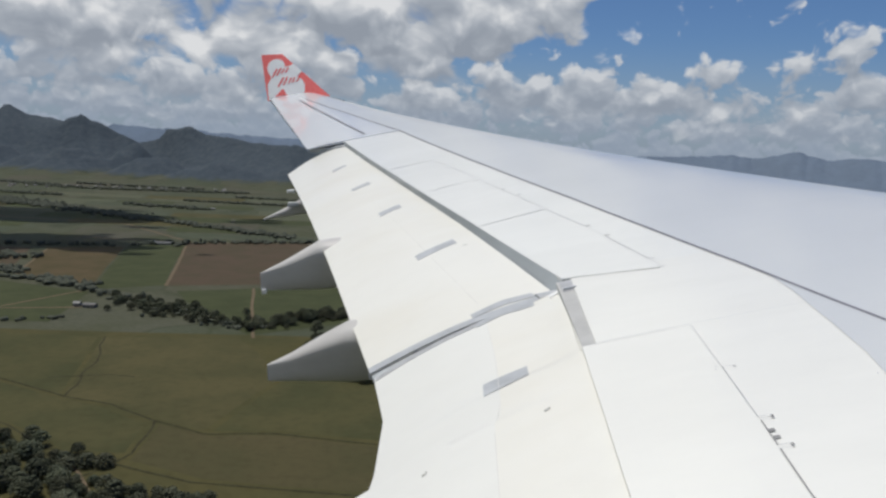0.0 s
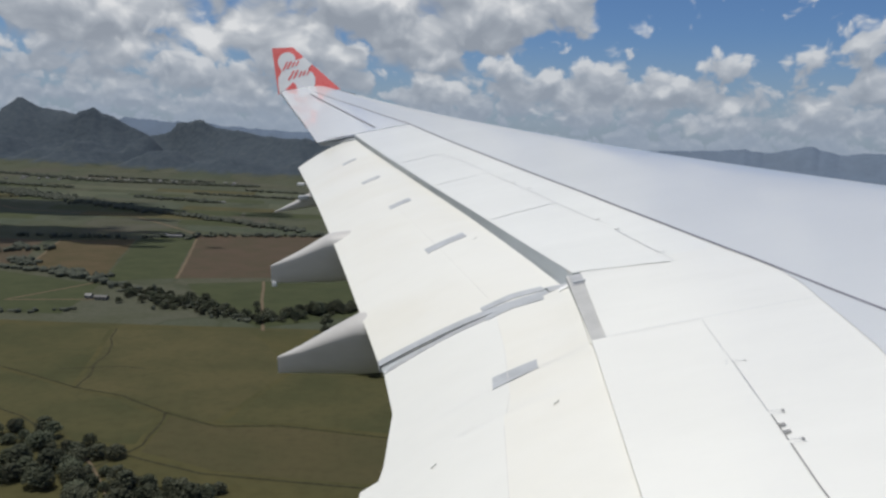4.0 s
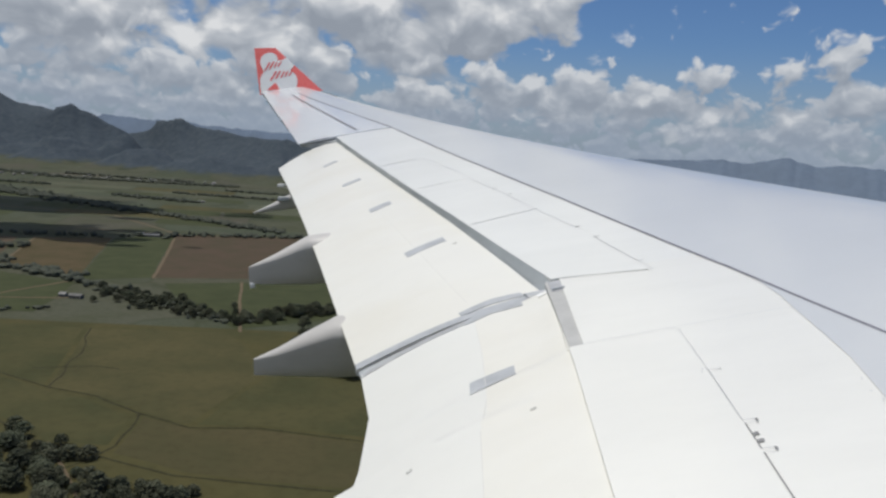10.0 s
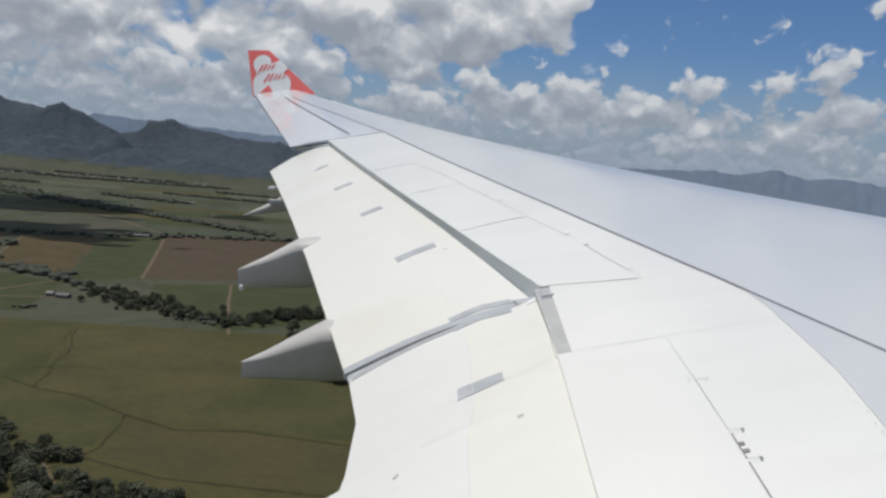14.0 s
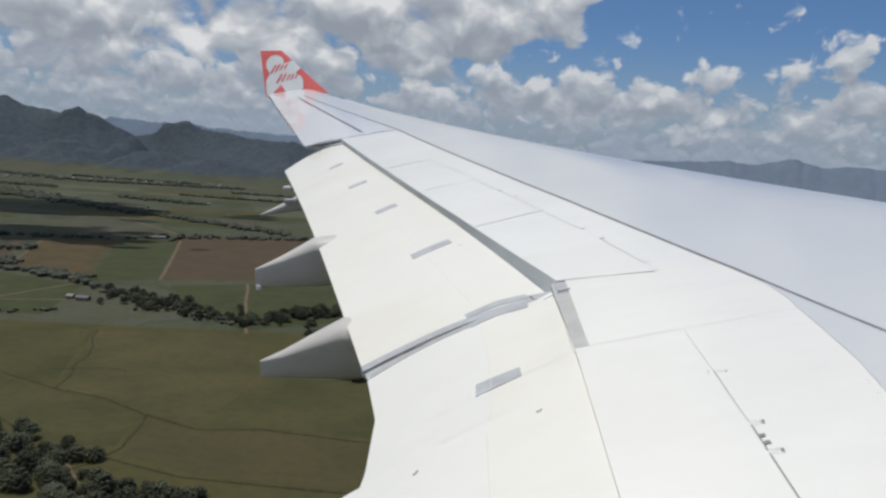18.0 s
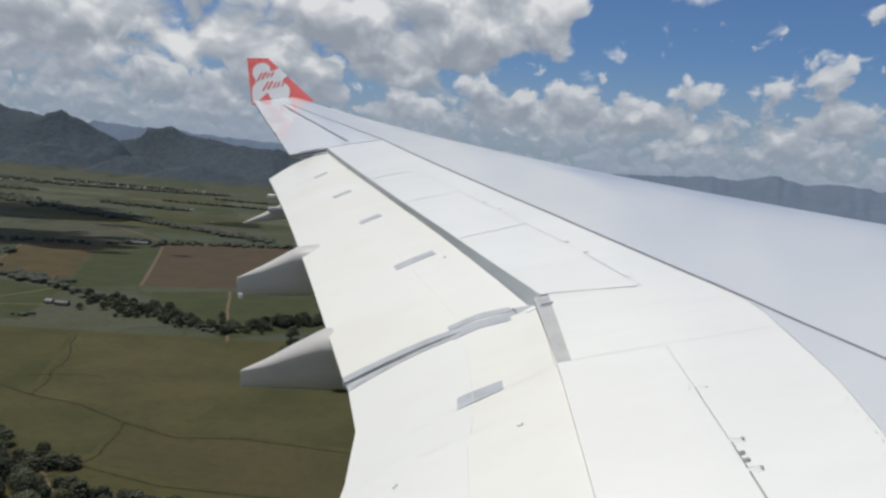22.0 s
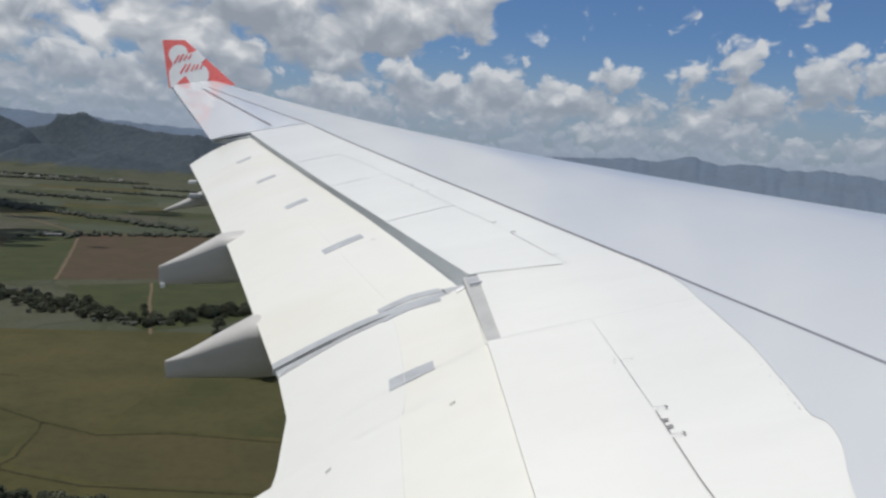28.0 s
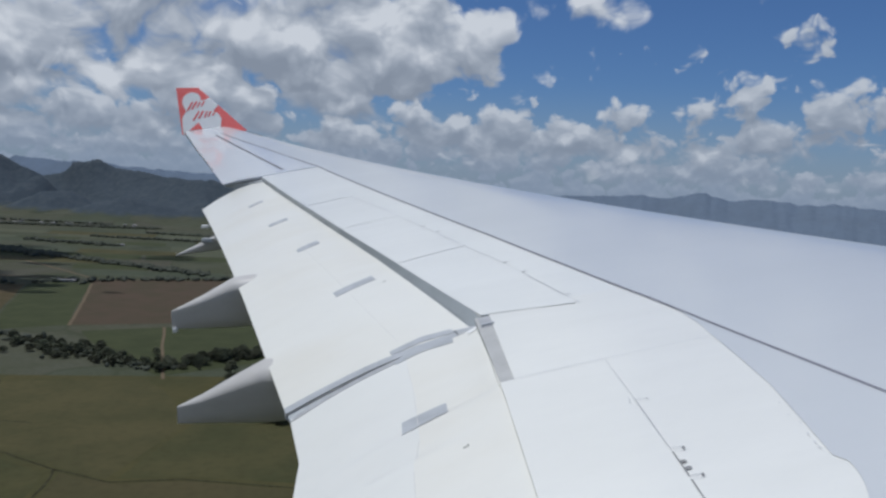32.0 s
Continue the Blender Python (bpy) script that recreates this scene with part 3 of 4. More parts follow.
def box(x0, x1, y0, y1, z0, z1, bevel=0.0):
    bm = bmesh.new()
    bmesh.ops.create_cube(bm, size=1)
    for v in bm.verts:
        v.co = (lerp(x0, x1, v.co.x + 0.5), lerp(y0, y1, v.co.y + 0.5), lerp(z0, z1, v.co.z + 0.5))
    if bevel:
        bmesh.ops.bevel(bm, geom=bm.edges[:], offset=bevel, segments=2, affect="EDGES", profile=0.5)
    return bm


part("drain_mast", box(-2.955, -2.885, 11.66, 11.74, -2.415, -2.335, 0.012), M_EMBLEM, mid, "small white drain mast")
part("track_arm", box(-3.26, -3.03, 15.3, 15.40, -1.36, -1.26, 0.02), M_COVE, far, "dark flap track arm")
part("flap_bracket", box(-3.49, -3.33, 16.35, 16.5, -1.14, -1.07, 0.02), M_EMBLEM, wing, "white flap end bracket")


# winglet
def winglet_point(a, b, side=0.0):
    """a along the chord from the rear, b up the blade."""
    rear = Vector((-6.24, 26.75, 1.36)).lerp(Vector((-6.53, 27.30, 3.0)), b)
    fore = Vector((-4.05, 26.75, 1.52)).lerp(Vector((-5.78, 27.30, 3.02)), b ** 0.85)
    p = rear.lerp(fore, a)
    return p + Vector((0, side, 0))


def build_winglet():
    bm = bmesh.new()
    rows = []
    for i in range(15):
        b = i / 14
        t = lerp(0.10, 0.04, b)
        ups = [(j / 10) for j in range(11)]
        inner = [winglet_point(a, b, -t * (a * (1 - a)) ** 0.5) for a in ups]
        outer = [winglet_point(a, b, t * (a * (1 - a)) ** 0.5) for a in reversed(ups[1:-1])]
        rows.append([bm.verts.new(p) for p in inner + outer])
    for r, q in zip(rows, rows[1:]):
        for j in range(len(r)):
            k = (j + 1) % len(r)
            bm.faces.new((r[j], r[k], q[k], q[j]))
    bm.faces.new(rows[0])
    bm.faces.new(rows[-1])
    return bm


winglet = part("winglet", build_winglet(), M_RED, wing, "upright red winglet with a white emblem", sharp=50)
def root_point(u, v):
    """A fillet that turns up from the wing tip into the winglet, bowed a little along its length."""
    a, x = radians(80) * u, lerp(-6.10, -4.75, v)
    bow = 0.05 + 0.16 * (v - 0.36) ** 2
    return Vector((x - 0.06 * u, 26.62 + bow + 0.13 * math.sin(a), skin(max(x, -5.9), 26.62) + 0.006 + 0.13 * (1 - math.cos(a))))


part("winglet_root", grid(root_point, 12, 16, lambda u, v: 0.02), M_GLOSS, wing, "glossy white winglet root fillet")


def flat_shape(points, lift, cuts=0):
    """A thin figure on the inboard face: (along, up) in metres from the lower rear corner."""
    bm = bmesh.new()
    bm.faces.new([bm.verts.new((p, q, 0)) for p, q in points])
    bmesh.ops.triangulate(bm, faces=bm.faces)
    if cuts:
        bmesh.ops.subdivide_edges(bm, edges=bm.edges[:], cuts=cuts, use_grid_fill=True)
    for v in bm.verts:
        p, q = v.co.x, v.co.y
        b = min(max(q / 1.64, 0), 1)
        rear, fore = winglet_point(0, b), winglet_point(1, b)
        a = min(max((-6.24 + p - rear.x) / (fore.x - rear.x), 0.0), 1.0)
        t = lerp(0.10, 0.04, b)
        v.co = winglet_point(a, b, -t * (a * (1 - a)) ** 0.5 - lift)
    return bm


def disc(cx, cy, rx, ry, a0=0, a1=360, n=22):
    return [(cx + rx * math.cos(radians(lerp(a0, a1, i / n))), cy + ry * math.sin(radians(lerp(a0, a1, i / n)))) for i in range(n + (a1 - a0 < 360))]


EMBLEM = disc(0.26, 1.14, 0.31, 0.31, -20, 215, 20) + [(0.10, 0.78), (-0.02, 0.56), (0.0, 0.30), (0.05, 0.02), (1.20, 0.02), (1.30, 0.20), (1.30, 0.40), (1.20, 0.58), (1.02, 0.73), (1.22, 0.93), (0.92, 1.24), (0.72, 1.13), (0.60, 1.12)]
part("emblem", flat_shape(EMBLEM, 0.012, 5), M_EMBLEM, winglet, "white emblem", smooth=False)
part("emblem_notch", flat_shape([(0.25, 0.12), (0.69, 0.13), (0.55, 0.34), (0.50, 0.34)], 0.022, 2), M_RED, winglet, smooth=False)
for x0, y0, x1, y1, w in ((0.14, 0.80, 0.30, 1.08, 0.06), (0.30, 0.84, 0.44, 1.10, 0.06), (0.46, 0.88, 0.56, 1.06, 0.05), (0.60, 0.90, 0.70, 1.08, 0.05),
                          (0.36, 0.44, 0.54, 0.74, 0.06), (0.54, 0.48, 0.68, 0.74, 0.06), (0.72, 0.50, 0.82, 0.70, 0.05), (0.86, 0.52, 0.94, 0.70, 0.05), (1.00, 0.54, 1.10, 0.70, 0.05)):
    d = Vector((y0 - y1, x1 - x0)).normalized() * w / 2
    part("emblem_bar", flat_shape([(x0 - d.x, y0 - d.y), (x1 - d.x, y1 - d.y), (x1 + d.x, y1 + d.y), (x0 + d.x, y0 + d.y)], 0.024), M_RED, winglet, smooth=False)


def rod(a, b, r0, r1):
    """A slim round bar from a to b."""
    bm = bmesh.new()
    d = (b - a).normalized()
    side = d.orthogonal().normalized()
    rings = [[bm.verts.new(p + (side * math.cos(k * math.pi / 4) + d.cross(side) * math.sin(k * math.pi / 4)) * r) for k in range(8)] for p, r in ((a, r0), (b, r1))]
    for k in range(8):
        bm.faces.new((rings[0][k], rings[0][(k + 1) % 8], rings[1][(k + 1) % 8], rings[1][k]))
    bm.faces.new(rings[0])
    bm.faces.new(rings[1])
    return bm


part("wing_tip_probe", rod(Vector((-4.02, 26.2, 1.43)), Vector((-3.40, 25.64, 1.285)), 0.035, 0.015), M_SEAL, wing, "dark slim rod at the wing tip")


# the cabin hull behind the window, closed all round but for the window itself
def build_hull():
    """A tube along x whose wall has thickness; the window is left out of its outboard side."""
    bm = bmesh.new()
    centre_y, centre_z, radius = -2.60, -0.45, 2.82
    xs = [-22, -15, -8, -3, -0.9, -0.28, 0.34, 1.0, 3, 8, 15, 22]
    base = math.asin(0.42 / radius)
    angles = [base - 0.19, base + 0.14]
    while angles[-1] < angles[0] + 2 * math.pi - 0.16:
        angles.append(angles[-1] + 0.1325)
    angles[-1] = angles[0] + 2 * math.pi
    rings = {}
    for shell, r in ((0, radius), (1, radius - 0.09)):
        for i, x in enumerate(xs):
            taper = 1 if abs(x) < 16 else 0.72
            for j, a in enumerate(angles[:-1]):
                rings[shell, i, j] = bm.verts.new((x, centre_y + r * taper * math.cos(a), centre_z + r * taper * math.sin(a)))
    m = len(angles) - 1
    hole = xs.index(-0.28)
    for shell in (0, 1):
        for i in range(len(xs) - 1):
            for j in range(m):
                if i == hole and j == 0:
                    continue
                k = (j + 1) % m
                bm.faces.new((rings[shell, i, j], rings[shell, i + 1, j], rings[shell, i + 1, k], rings[shell, i, k]))
    rim_ring = [(hole, 0), (hole + 1, 0), (hole + 1, 1), (hole, 1)]
    for (a, b), (c, d) in zip(rim_ring, rim_ring[1:] + rim_ring[:1]):
        bm.faces.new((rings[0, a, b], rings[0, c, d], rings[1, c, d], rings[1, a, b]))
    for shell in (0, 1):
        for i in (0, len(xs) - 1):
            bm.faces.new([rings[shell, i, j] for j in range(m)])
    return bm


hull = link_mesh("fuselage", build_hull(), M_WHITE, sharp=25)
hull.matrix_world = CRAFT
tagged(hull, "plain white airliner cabin hull with an open window", "fuselage", kind="structure")

# ---- the land ----
RIDGE_X = (-5000, -4200, -3600, -3100, -2700, -2600, -2450, -2340, -2190, -2150, -2100, -2020, -1950, -1800, -1680, -1640, -1560, -1500, -1430, -1285, -1150, -950, -700, -300, 400, 900, 1300, 5000)
RIDGE_H = (300, 330, 350, 330, 370, 362, 325, 332, 338, 326, 285, 262, 215, 140, 180, 245, 252, 270, 220, 202, 172, 165, 150, 130, 100, 30, 8, 8)


FOOT_X = (-5000, -2600, -1770, -1270, -930, -400, 600, 1500, 5000)
FOOT_Y = (4150, 4120, 3950, 3420, 3180, 3100, 3500, 3850, 3900)
RIDGE_Y = (4600, 4500, 4430, 4200, 3950, 3850, 4200, 4500, 4600)


FOOTHILLS = ((-1790, 3640, 118, 190, 170), (-1340, 3480, 96, 170, 130), (-2350, 3800, 135, 230, 190), (-960, 3260, 84, 210, 130), (-1560, 3760, 128, 120, 160), (-620, 3330, 92, 160, 140), (-2020, 3620, 70, 120, 110))


def relief(x, y):
    """Height of the ground."""
    r = math.hypot(x, y)
    p = Vector((x, y, 0))
    h = 3.0 * noise.noise(p / 420) + 1.2 * noise.noise(p / 130)
    h *= min(1, max(0, (r - 2500) / 600))
    if y > 2600:
        t = x * 4450 / y
        foot = line(t, FOOT_X, FOOT_Y) + 260 * noise.noise(Vector((t / 330, 1.3, 0))) + 70 * noise.noise(Vector((t / 110, 6.3, 0)))
        ridge = line(t, FOOT_X, RIDGE_Y)
        jag = 7 * noise.noise(Vector((t / 60, 2.2, 0))) + 5 * noise.noise(Vector((t / 24, 7.7, 0)))
        top = 200 + (0.88 * (line(t, RIDGE_X, RIDGE_H) - 200) + jag) * ridge / 4450
        k = min(max((y - foot) / max(ridge - foot, 200), 0), 1)
        spur = abs(noise.noise(Vector((t / 210, y / 500, 4.0)))) * 1.4
        rough = noise.fractal(p / 240, 0.8, 2.1, 5)
        rise = lerp(k ** 1.9, k, 0.25)
        h += top * rise * (1 - 0.45 * spur * (1 - k)) + 16 * rough * min(1, k * 3) * (1 - 0.75 * k)
        gully = abs(noise.noise(Vector((t / 95 + y / 900, y / 700, 2.0)))) + 0.5 * abs(noise.noise(Vector((t / 42, y / 300, 8.0))))
        h *= 1 - 0.62 * gully * min(1, k * 2.5) * (1 - k) ** 0.7
        h += max(0, 1 - abs(k - 0.22) / 0.22) * 46 * max(0, noise.noise(Vector((x / 300, y / 260, 9))))
        if y > ridge:
            h = max(h - (y - ridge) * 0.35, 0)
        for cx, cy, top, sx, sy in FOOTHILLS:
            d = math.exp(-((x - cx) / sx) ** 2 - ((y - cy) / sy) ** 2)
            h = max(h, top * d * (1 + 0.35 * noise.noise(p / 120) + 0.2 * noise.noise(p / 45)))
    if r > 4650:
        h = max(h, min((r - 4650) / 400, 1) * (165 + 12 * noise.noise(Vector((x / 420, 5, 0)))))
    return h


def ground_material():
    mat = bpy.data.materials.new("farmland")
    mat.use_nodes = True
    n = Nodes(mat.node_tree)
    out = n.add("ShaderNodeOutputMaterial")
    bsdf = n.add("ShaderNodeBsdfPrincipled")
    n.link(bsdf.outputs[0], out.inputs[0])
    pos = n.add("ShaderNodeNewGeometry").outputs["Position"]
    sep = n.add("ShaderNodeSeparateXYZ")
    n.link(pos, sep.inputs[0])
    # patchwork of crops, turned and stretched
    mp = n.add("ShaderNodeMapping")
    n.link(pos, mp.inputs["Vector"])
    mp.inputs["Rotation"].default_value = (0, 0, radians(24))
    mp.inputs["Scale"].default_value = (1.0, 0.55, 0.0)
    flat = mp.outputs[0]
    vor = n.add("ShaderNodeTexVoronoi")
    vor.distance, vor.voronoi_dimensions = "CHEBYCHEV", "2D"
    n.link(flat, vor.inputs["Vector"])
    vor.inputs["Scale"].default_value = 1 / 150
    cell = n.add("ShaderNodeSeparateColor")
    n.link(vor.outputs["Color"], cell.inputs[0])
    # crop tones greyed and cooled, so distance haze is in the colour
    crop = n.ramp(cell.outputs[0], [(0.0, (0.070, 0.080, 0.055)), (0.30, (0.083, 0.086, 0.060)), (0.50, (0.072, 0.082, 0.057)), (0.68, (0.092, 0.089, 0.064)), (0.80, (0.066, 0.076, 0.054)), (0.90, (0.088, 0.080, 0.064)), (1.0, (0.080, 0.086, 0.061))])
    rim = n.add("ShaderNodeTexVoronoi")
    rim.distance, rim.voronoi_dimensions, rim.feature = "CHEBYCHEV", "2D", "F2"
    n.link(flat, rim.inputs["Vector"])
    rim.inputs["Scale"].default_value = 1 / 150
    gap = n.math("SUBTRACT", rim.outputs["Distance"], vor.outputs["Distance"])
    crop = n.mix(n.span(gap, 0.01, 0.04, 0.35, 0.0), crop, (0.030, 0.036, 0.015, 1))
    stain = n.noise(pos, 0.012, 6, 0.62)
    crop = n.mix(n.span(stain, 0.35, 0.7, 0.0, 0.6), crop, (0.052, 0.058, 0.026, 1))
    scrub = n.noise(pos, 0.0065, 7, 0.66)
    crop = n.mix(n.span(scrub, 0.56, 0.66, 0.0, 0.7), crop, (0.034, 0.042, 0.026, 1))
    fine = n.noise(pos, 0.16, 5, 0.7)
    crop = n.mix(n.span(fine, 0.3, 0.75, 0.0, 0.45), crop, (0.036, 0.040, 0.022, 1))
    # forest on the slopes, its blue-grey holding painted distance haze
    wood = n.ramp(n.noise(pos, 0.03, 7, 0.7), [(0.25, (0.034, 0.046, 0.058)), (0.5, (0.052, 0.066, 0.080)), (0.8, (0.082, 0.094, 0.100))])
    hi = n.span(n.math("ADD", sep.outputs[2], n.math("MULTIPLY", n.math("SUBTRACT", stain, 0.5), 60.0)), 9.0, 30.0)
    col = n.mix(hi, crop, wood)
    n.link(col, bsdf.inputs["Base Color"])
    bsdf.inputs["Roughness"].default_value = 0.95
    bsdf.inputs["Specular IOR Level"].default_value = 0.1
    b = n.add("ShaderNodeBump")
    b.inputs["Strength"].default_value = 0.32
    b.inputs["Distance"].default_value = 3.0
    n.link(n.noise(pos, 0.05, 7, 0.7), b.inputs["Height"])
    n.link(b.outputs[0], bsdf.inputs["Normal"])
    return mat


def build_ground():
    angles = [radians(a) for a in np.concatenate([np.arange(-44, 46, 0.3), np.arange(48, 316, 7)])]
    radii = [150, 300] + list(np.arange(360, 2000, 60)) + list(np.arange(2000, 3600, 50)) + list(np.arange(3600, 4960, 28)) + [5200, 6500, 9000]
    verts, faces = [(0, 0, 0)], []
    m = len(angles)
    for r in radii:
        for a in angles:
            x, y = r * math.sin(a), r * math.cos(a)
            verts.append((x, y, relief(x, y)))
    for i in range(len(radii) - 1):
        for j in range(m):
            k = (j + 1) % m
            faces.append((1 + i * m + j, 1 + (i + 1) * m + j, 1 + (i + 1) * m + k, 1 + i * m + k))
    faces += [(0, 1 + j, 1 + (j + 1) % m) for j in range(m)]
    me = bpy.data.meshes.new("ground")
    me.from_pydata(verts, [], faces)
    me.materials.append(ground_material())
    me.shade_smooth()
    bm = bmesh.new()
    bm.from_mesh(me)
    bmesh.ops.recalc_face_normals(bm, faces=bm.faces)
    if bm.faces[0].normal.z < 0:
        bmesh.ops.reverse_faces(bm, faces=bm.faces)
    bm.to_mesh(me)
    bm.free()
    return tagged(new("ground", me), "olive and brown farmland plain rising to dark wooded mountains", "ground", kind="structure")


build_ground()


# far ranges beyond the plain, distance haze painted into their pale blue
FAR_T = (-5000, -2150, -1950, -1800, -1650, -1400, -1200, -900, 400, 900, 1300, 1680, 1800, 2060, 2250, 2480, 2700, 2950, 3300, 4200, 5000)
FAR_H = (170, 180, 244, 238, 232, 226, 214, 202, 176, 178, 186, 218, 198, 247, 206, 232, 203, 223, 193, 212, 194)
M_FAR = material("far hills with haze in colour", (0.140, 0.178, 0.235), 1.0, stain=0.12, scale=0.004, second=(0.128, 0.162, 0.212), spec=0.0)


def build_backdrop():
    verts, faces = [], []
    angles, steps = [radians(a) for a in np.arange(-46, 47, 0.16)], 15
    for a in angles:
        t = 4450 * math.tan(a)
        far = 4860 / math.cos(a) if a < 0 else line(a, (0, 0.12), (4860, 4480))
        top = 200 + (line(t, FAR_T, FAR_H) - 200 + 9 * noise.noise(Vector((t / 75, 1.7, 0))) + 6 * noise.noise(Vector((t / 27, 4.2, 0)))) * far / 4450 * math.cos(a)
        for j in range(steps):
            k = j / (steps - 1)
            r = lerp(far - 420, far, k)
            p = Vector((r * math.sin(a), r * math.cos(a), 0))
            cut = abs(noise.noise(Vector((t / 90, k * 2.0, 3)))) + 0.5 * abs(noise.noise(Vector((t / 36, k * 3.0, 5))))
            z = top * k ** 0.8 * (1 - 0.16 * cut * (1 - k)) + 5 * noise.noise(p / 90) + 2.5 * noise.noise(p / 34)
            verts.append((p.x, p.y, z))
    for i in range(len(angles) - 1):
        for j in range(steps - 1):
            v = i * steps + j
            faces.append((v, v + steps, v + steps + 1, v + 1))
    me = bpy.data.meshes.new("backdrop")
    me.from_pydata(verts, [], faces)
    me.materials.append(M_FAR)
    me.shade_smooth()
    return tagged(new("backdrop", me), "pale blue far hills with haze in their colour", "hills", kind="structure")


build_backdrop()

M_CANE = material("sugar cane", (0.0740, 0.0660, 0.0270), 0.95, stain=0.22, scale=0.012, coords="Object", second=(0.056, 0.056, 0.025), spec=0.1)
M_GREENCROP = material("green crop", (0.056, 0.064, 0.030), 0.95, stain=0.2, scale=0.03, second=(0.046, 0.054, 0.026), spec=0.1)
M_RED_EARTH = material("ploughed red earth", (0.080, 0.058, 0.040), 0.95, stain=0.16, scale=0.02, second=(0.068, 0.057, 0.036), spec=0.1)
M_TAN = material("dry stubble", (0.088, 0.066, 0.036), 0.95, stain=0.18, scale=0.025, second=(0.066, 0.056, 0.028), spec=0.1)
M_TRACK = material("dry dirt track", (0.15, 0.115, 0.075), 0.95, stain=0.12, scale=0.2, spec=0.1)
M_DITCH = material("weedy ditch", (0.052, 0.050, 0.027), 0.95, stain=0.2, scale=0.3, spec=0.1)
M_LEAF = material("broad leaves", (0.063, 0.069, 0.045), 0.9, stain=0.14, scale=0.4, second=(0.077, 0.082, 0.052), spread=0.35, spec=0.15)
M_BARK = material("grey bark", (0.10, 0.08, 0.06), 0.9, stain=0.2, scale=2.0, spec=0.1)
M_WALL = material("pale rendered wall", (0.22, 0.215, 0.195), 0.85, stain=0.1, scale=0.5, spread=0.25)
M_ROOF = material("metal sheet roof", (0.20, 0.195, 0.185), 0.6, stain=0.15, scale=0.4, spread=0.5)
M_WINDOW = material("dark window", (0.03, 0.035, 0.04), 0.2)
M_CLOUD = material("cloud", (0.9, 0.9, 0.9), 1.0, stain=0.02, scale=0.01, spec=0.0)


def flat_poly(corners, z, cut=40.0, wobble=3.0, seed=0):
    """A level patch with slightly uneven borders."""
    bm = bmesh.new()
    ring = []
    for (x0, y0), (x1, y1) in zip(corners, corners[1:] + corners[:1]):
        n = max(2, int(math.hypot(x1 - x0, y1 - y0) / cut))
        for i in range(n):
            x, y = lerp(x0, x1, i / n), lerp(y0, y1, i / n)
            d = wobble * noise.noise(Vector((x / 60, y / 60, seed)))
            ring.append(bm.verts.new((x + d, y + d * 0.6, z)))
    bm.faces.new(ring)
    bmesh.ops.triangulate(bm, faces=bm.faces)
    for f in bm.faces:
        if f.normal.z < 0:
            f.normal_flip()
    return bm


def field(corners, mat, label, z=0.15, seed=0):
    ob = link_mesh("field", flat_poly(corners, z, seed=seed), mat, smooth=False)
    return tagged(ob, label, "field", kind="structure")


CANE, GREEN, EARTH, STUBBLE = "olive sugar cane field on the plain", "green crop field beside dirt tracks", "ploughed red-brown earth field", "dry brown stubble field"
field([(-760, 735), (-440, 735), (-60, 755), (60, 300), (-420, 280)], M_CANE, CANE)
field([(-365, 986), (-477, 1393), (-230, 1462), (-160, 1045)], M_RED_EARTH, EARTH)
field([(-446, 942), (-559, 1318), (-481, 1393), (-369, 986)], M_GREENCROP, GREEN)
field([(-589, 1029), (-673, 1271), (-563, 1318), (-450, 942)], M_TAN, STUBBLE)
field([(-342, 952), (-100, 1050), (-60, 850), (-194, 748), (-289, 861)], M_GREENCROP, GREEN, seed=2)
field([(-600, 760), (-610, 985), (-440, 925), (-410, 770)], M_GREENCROP, GREEN, z=0.18, seed=3)
field([(-900, 1000), (-980, 1260), (-700, 1262), (-610, 1040)], M_RED_EARTH, EARTH, seed=4)
field([(-820, 780), (-900, 985), (-620, 1010), (-620, 770)], M_TAN, STUBBLE, seed=5)
M_CANE_DRY = material("drying cane", (0.0790, 0.0705, 0.0320), 0.95, stain=0.24, scale=0.014, second=(0.060, 0.058, 0.027), spec=0.1)
M_CANE_YOUNG = material("young cane", (0.0710, 0.0660, 0.0290), 0.95, stain=0.24, scale=0.014, second=(0.053, 0.055, 0.025), spec=0.1)
M_FALLOW = material("fallow brown earth", (0.0720, 0.0625, 0.0300), 0.95, stain=0.2, scale=0.015, second=(0.062, 0.058, 0.028), spec=0.1)
DRY, YOUNG, FALLOW = "drying yellow-olive cane field", "young green cane field", "fallow brown earth field with weeds"
field([(-282, 546), (-328, 718), (-200, 735), (-130, 620), (-158, 492), (-200, 510), (-242, 538)], M_CANE_DRY, DRY, z=0.2, seed=6)
field([(-425, 620), (-440, 722), (-335, 718), (-286, 552)], M_CANE_YOUNG, YOUNG, z=0.2, seed=7)
field([(-384, 524), (-420, 612), (-288, 545), (-246, 530), (-200, 500), (-193, 452), (-233, 452), (-290, 492)], M_CANE_YOUNG, YOUNG, z=0.2, seed=8)
field([(-152, 484), (-110, 490), (10, 468), (10, 406), (-138, 418), (-186, 440), (-192, 500)], M_FALLOW, FALLOW, z=0.2, seed=9)
field([(-126, 618), (-60, 745), (40, 700), (40, 480), (-108, 496), (-152, 492)], M_CANE_YOUNG, YOUNG, z=0.2, seed=10)
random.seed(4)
# far field colour, lifted and greyed to carry distance haze
M_HAZY_FIELD = material("grey-green far field with haze", (0.088, 0.094, 0.062), 0.95, stain=0.15, scale=0.02, second=(0.078, 0.085, 0.054), spec=0.1)
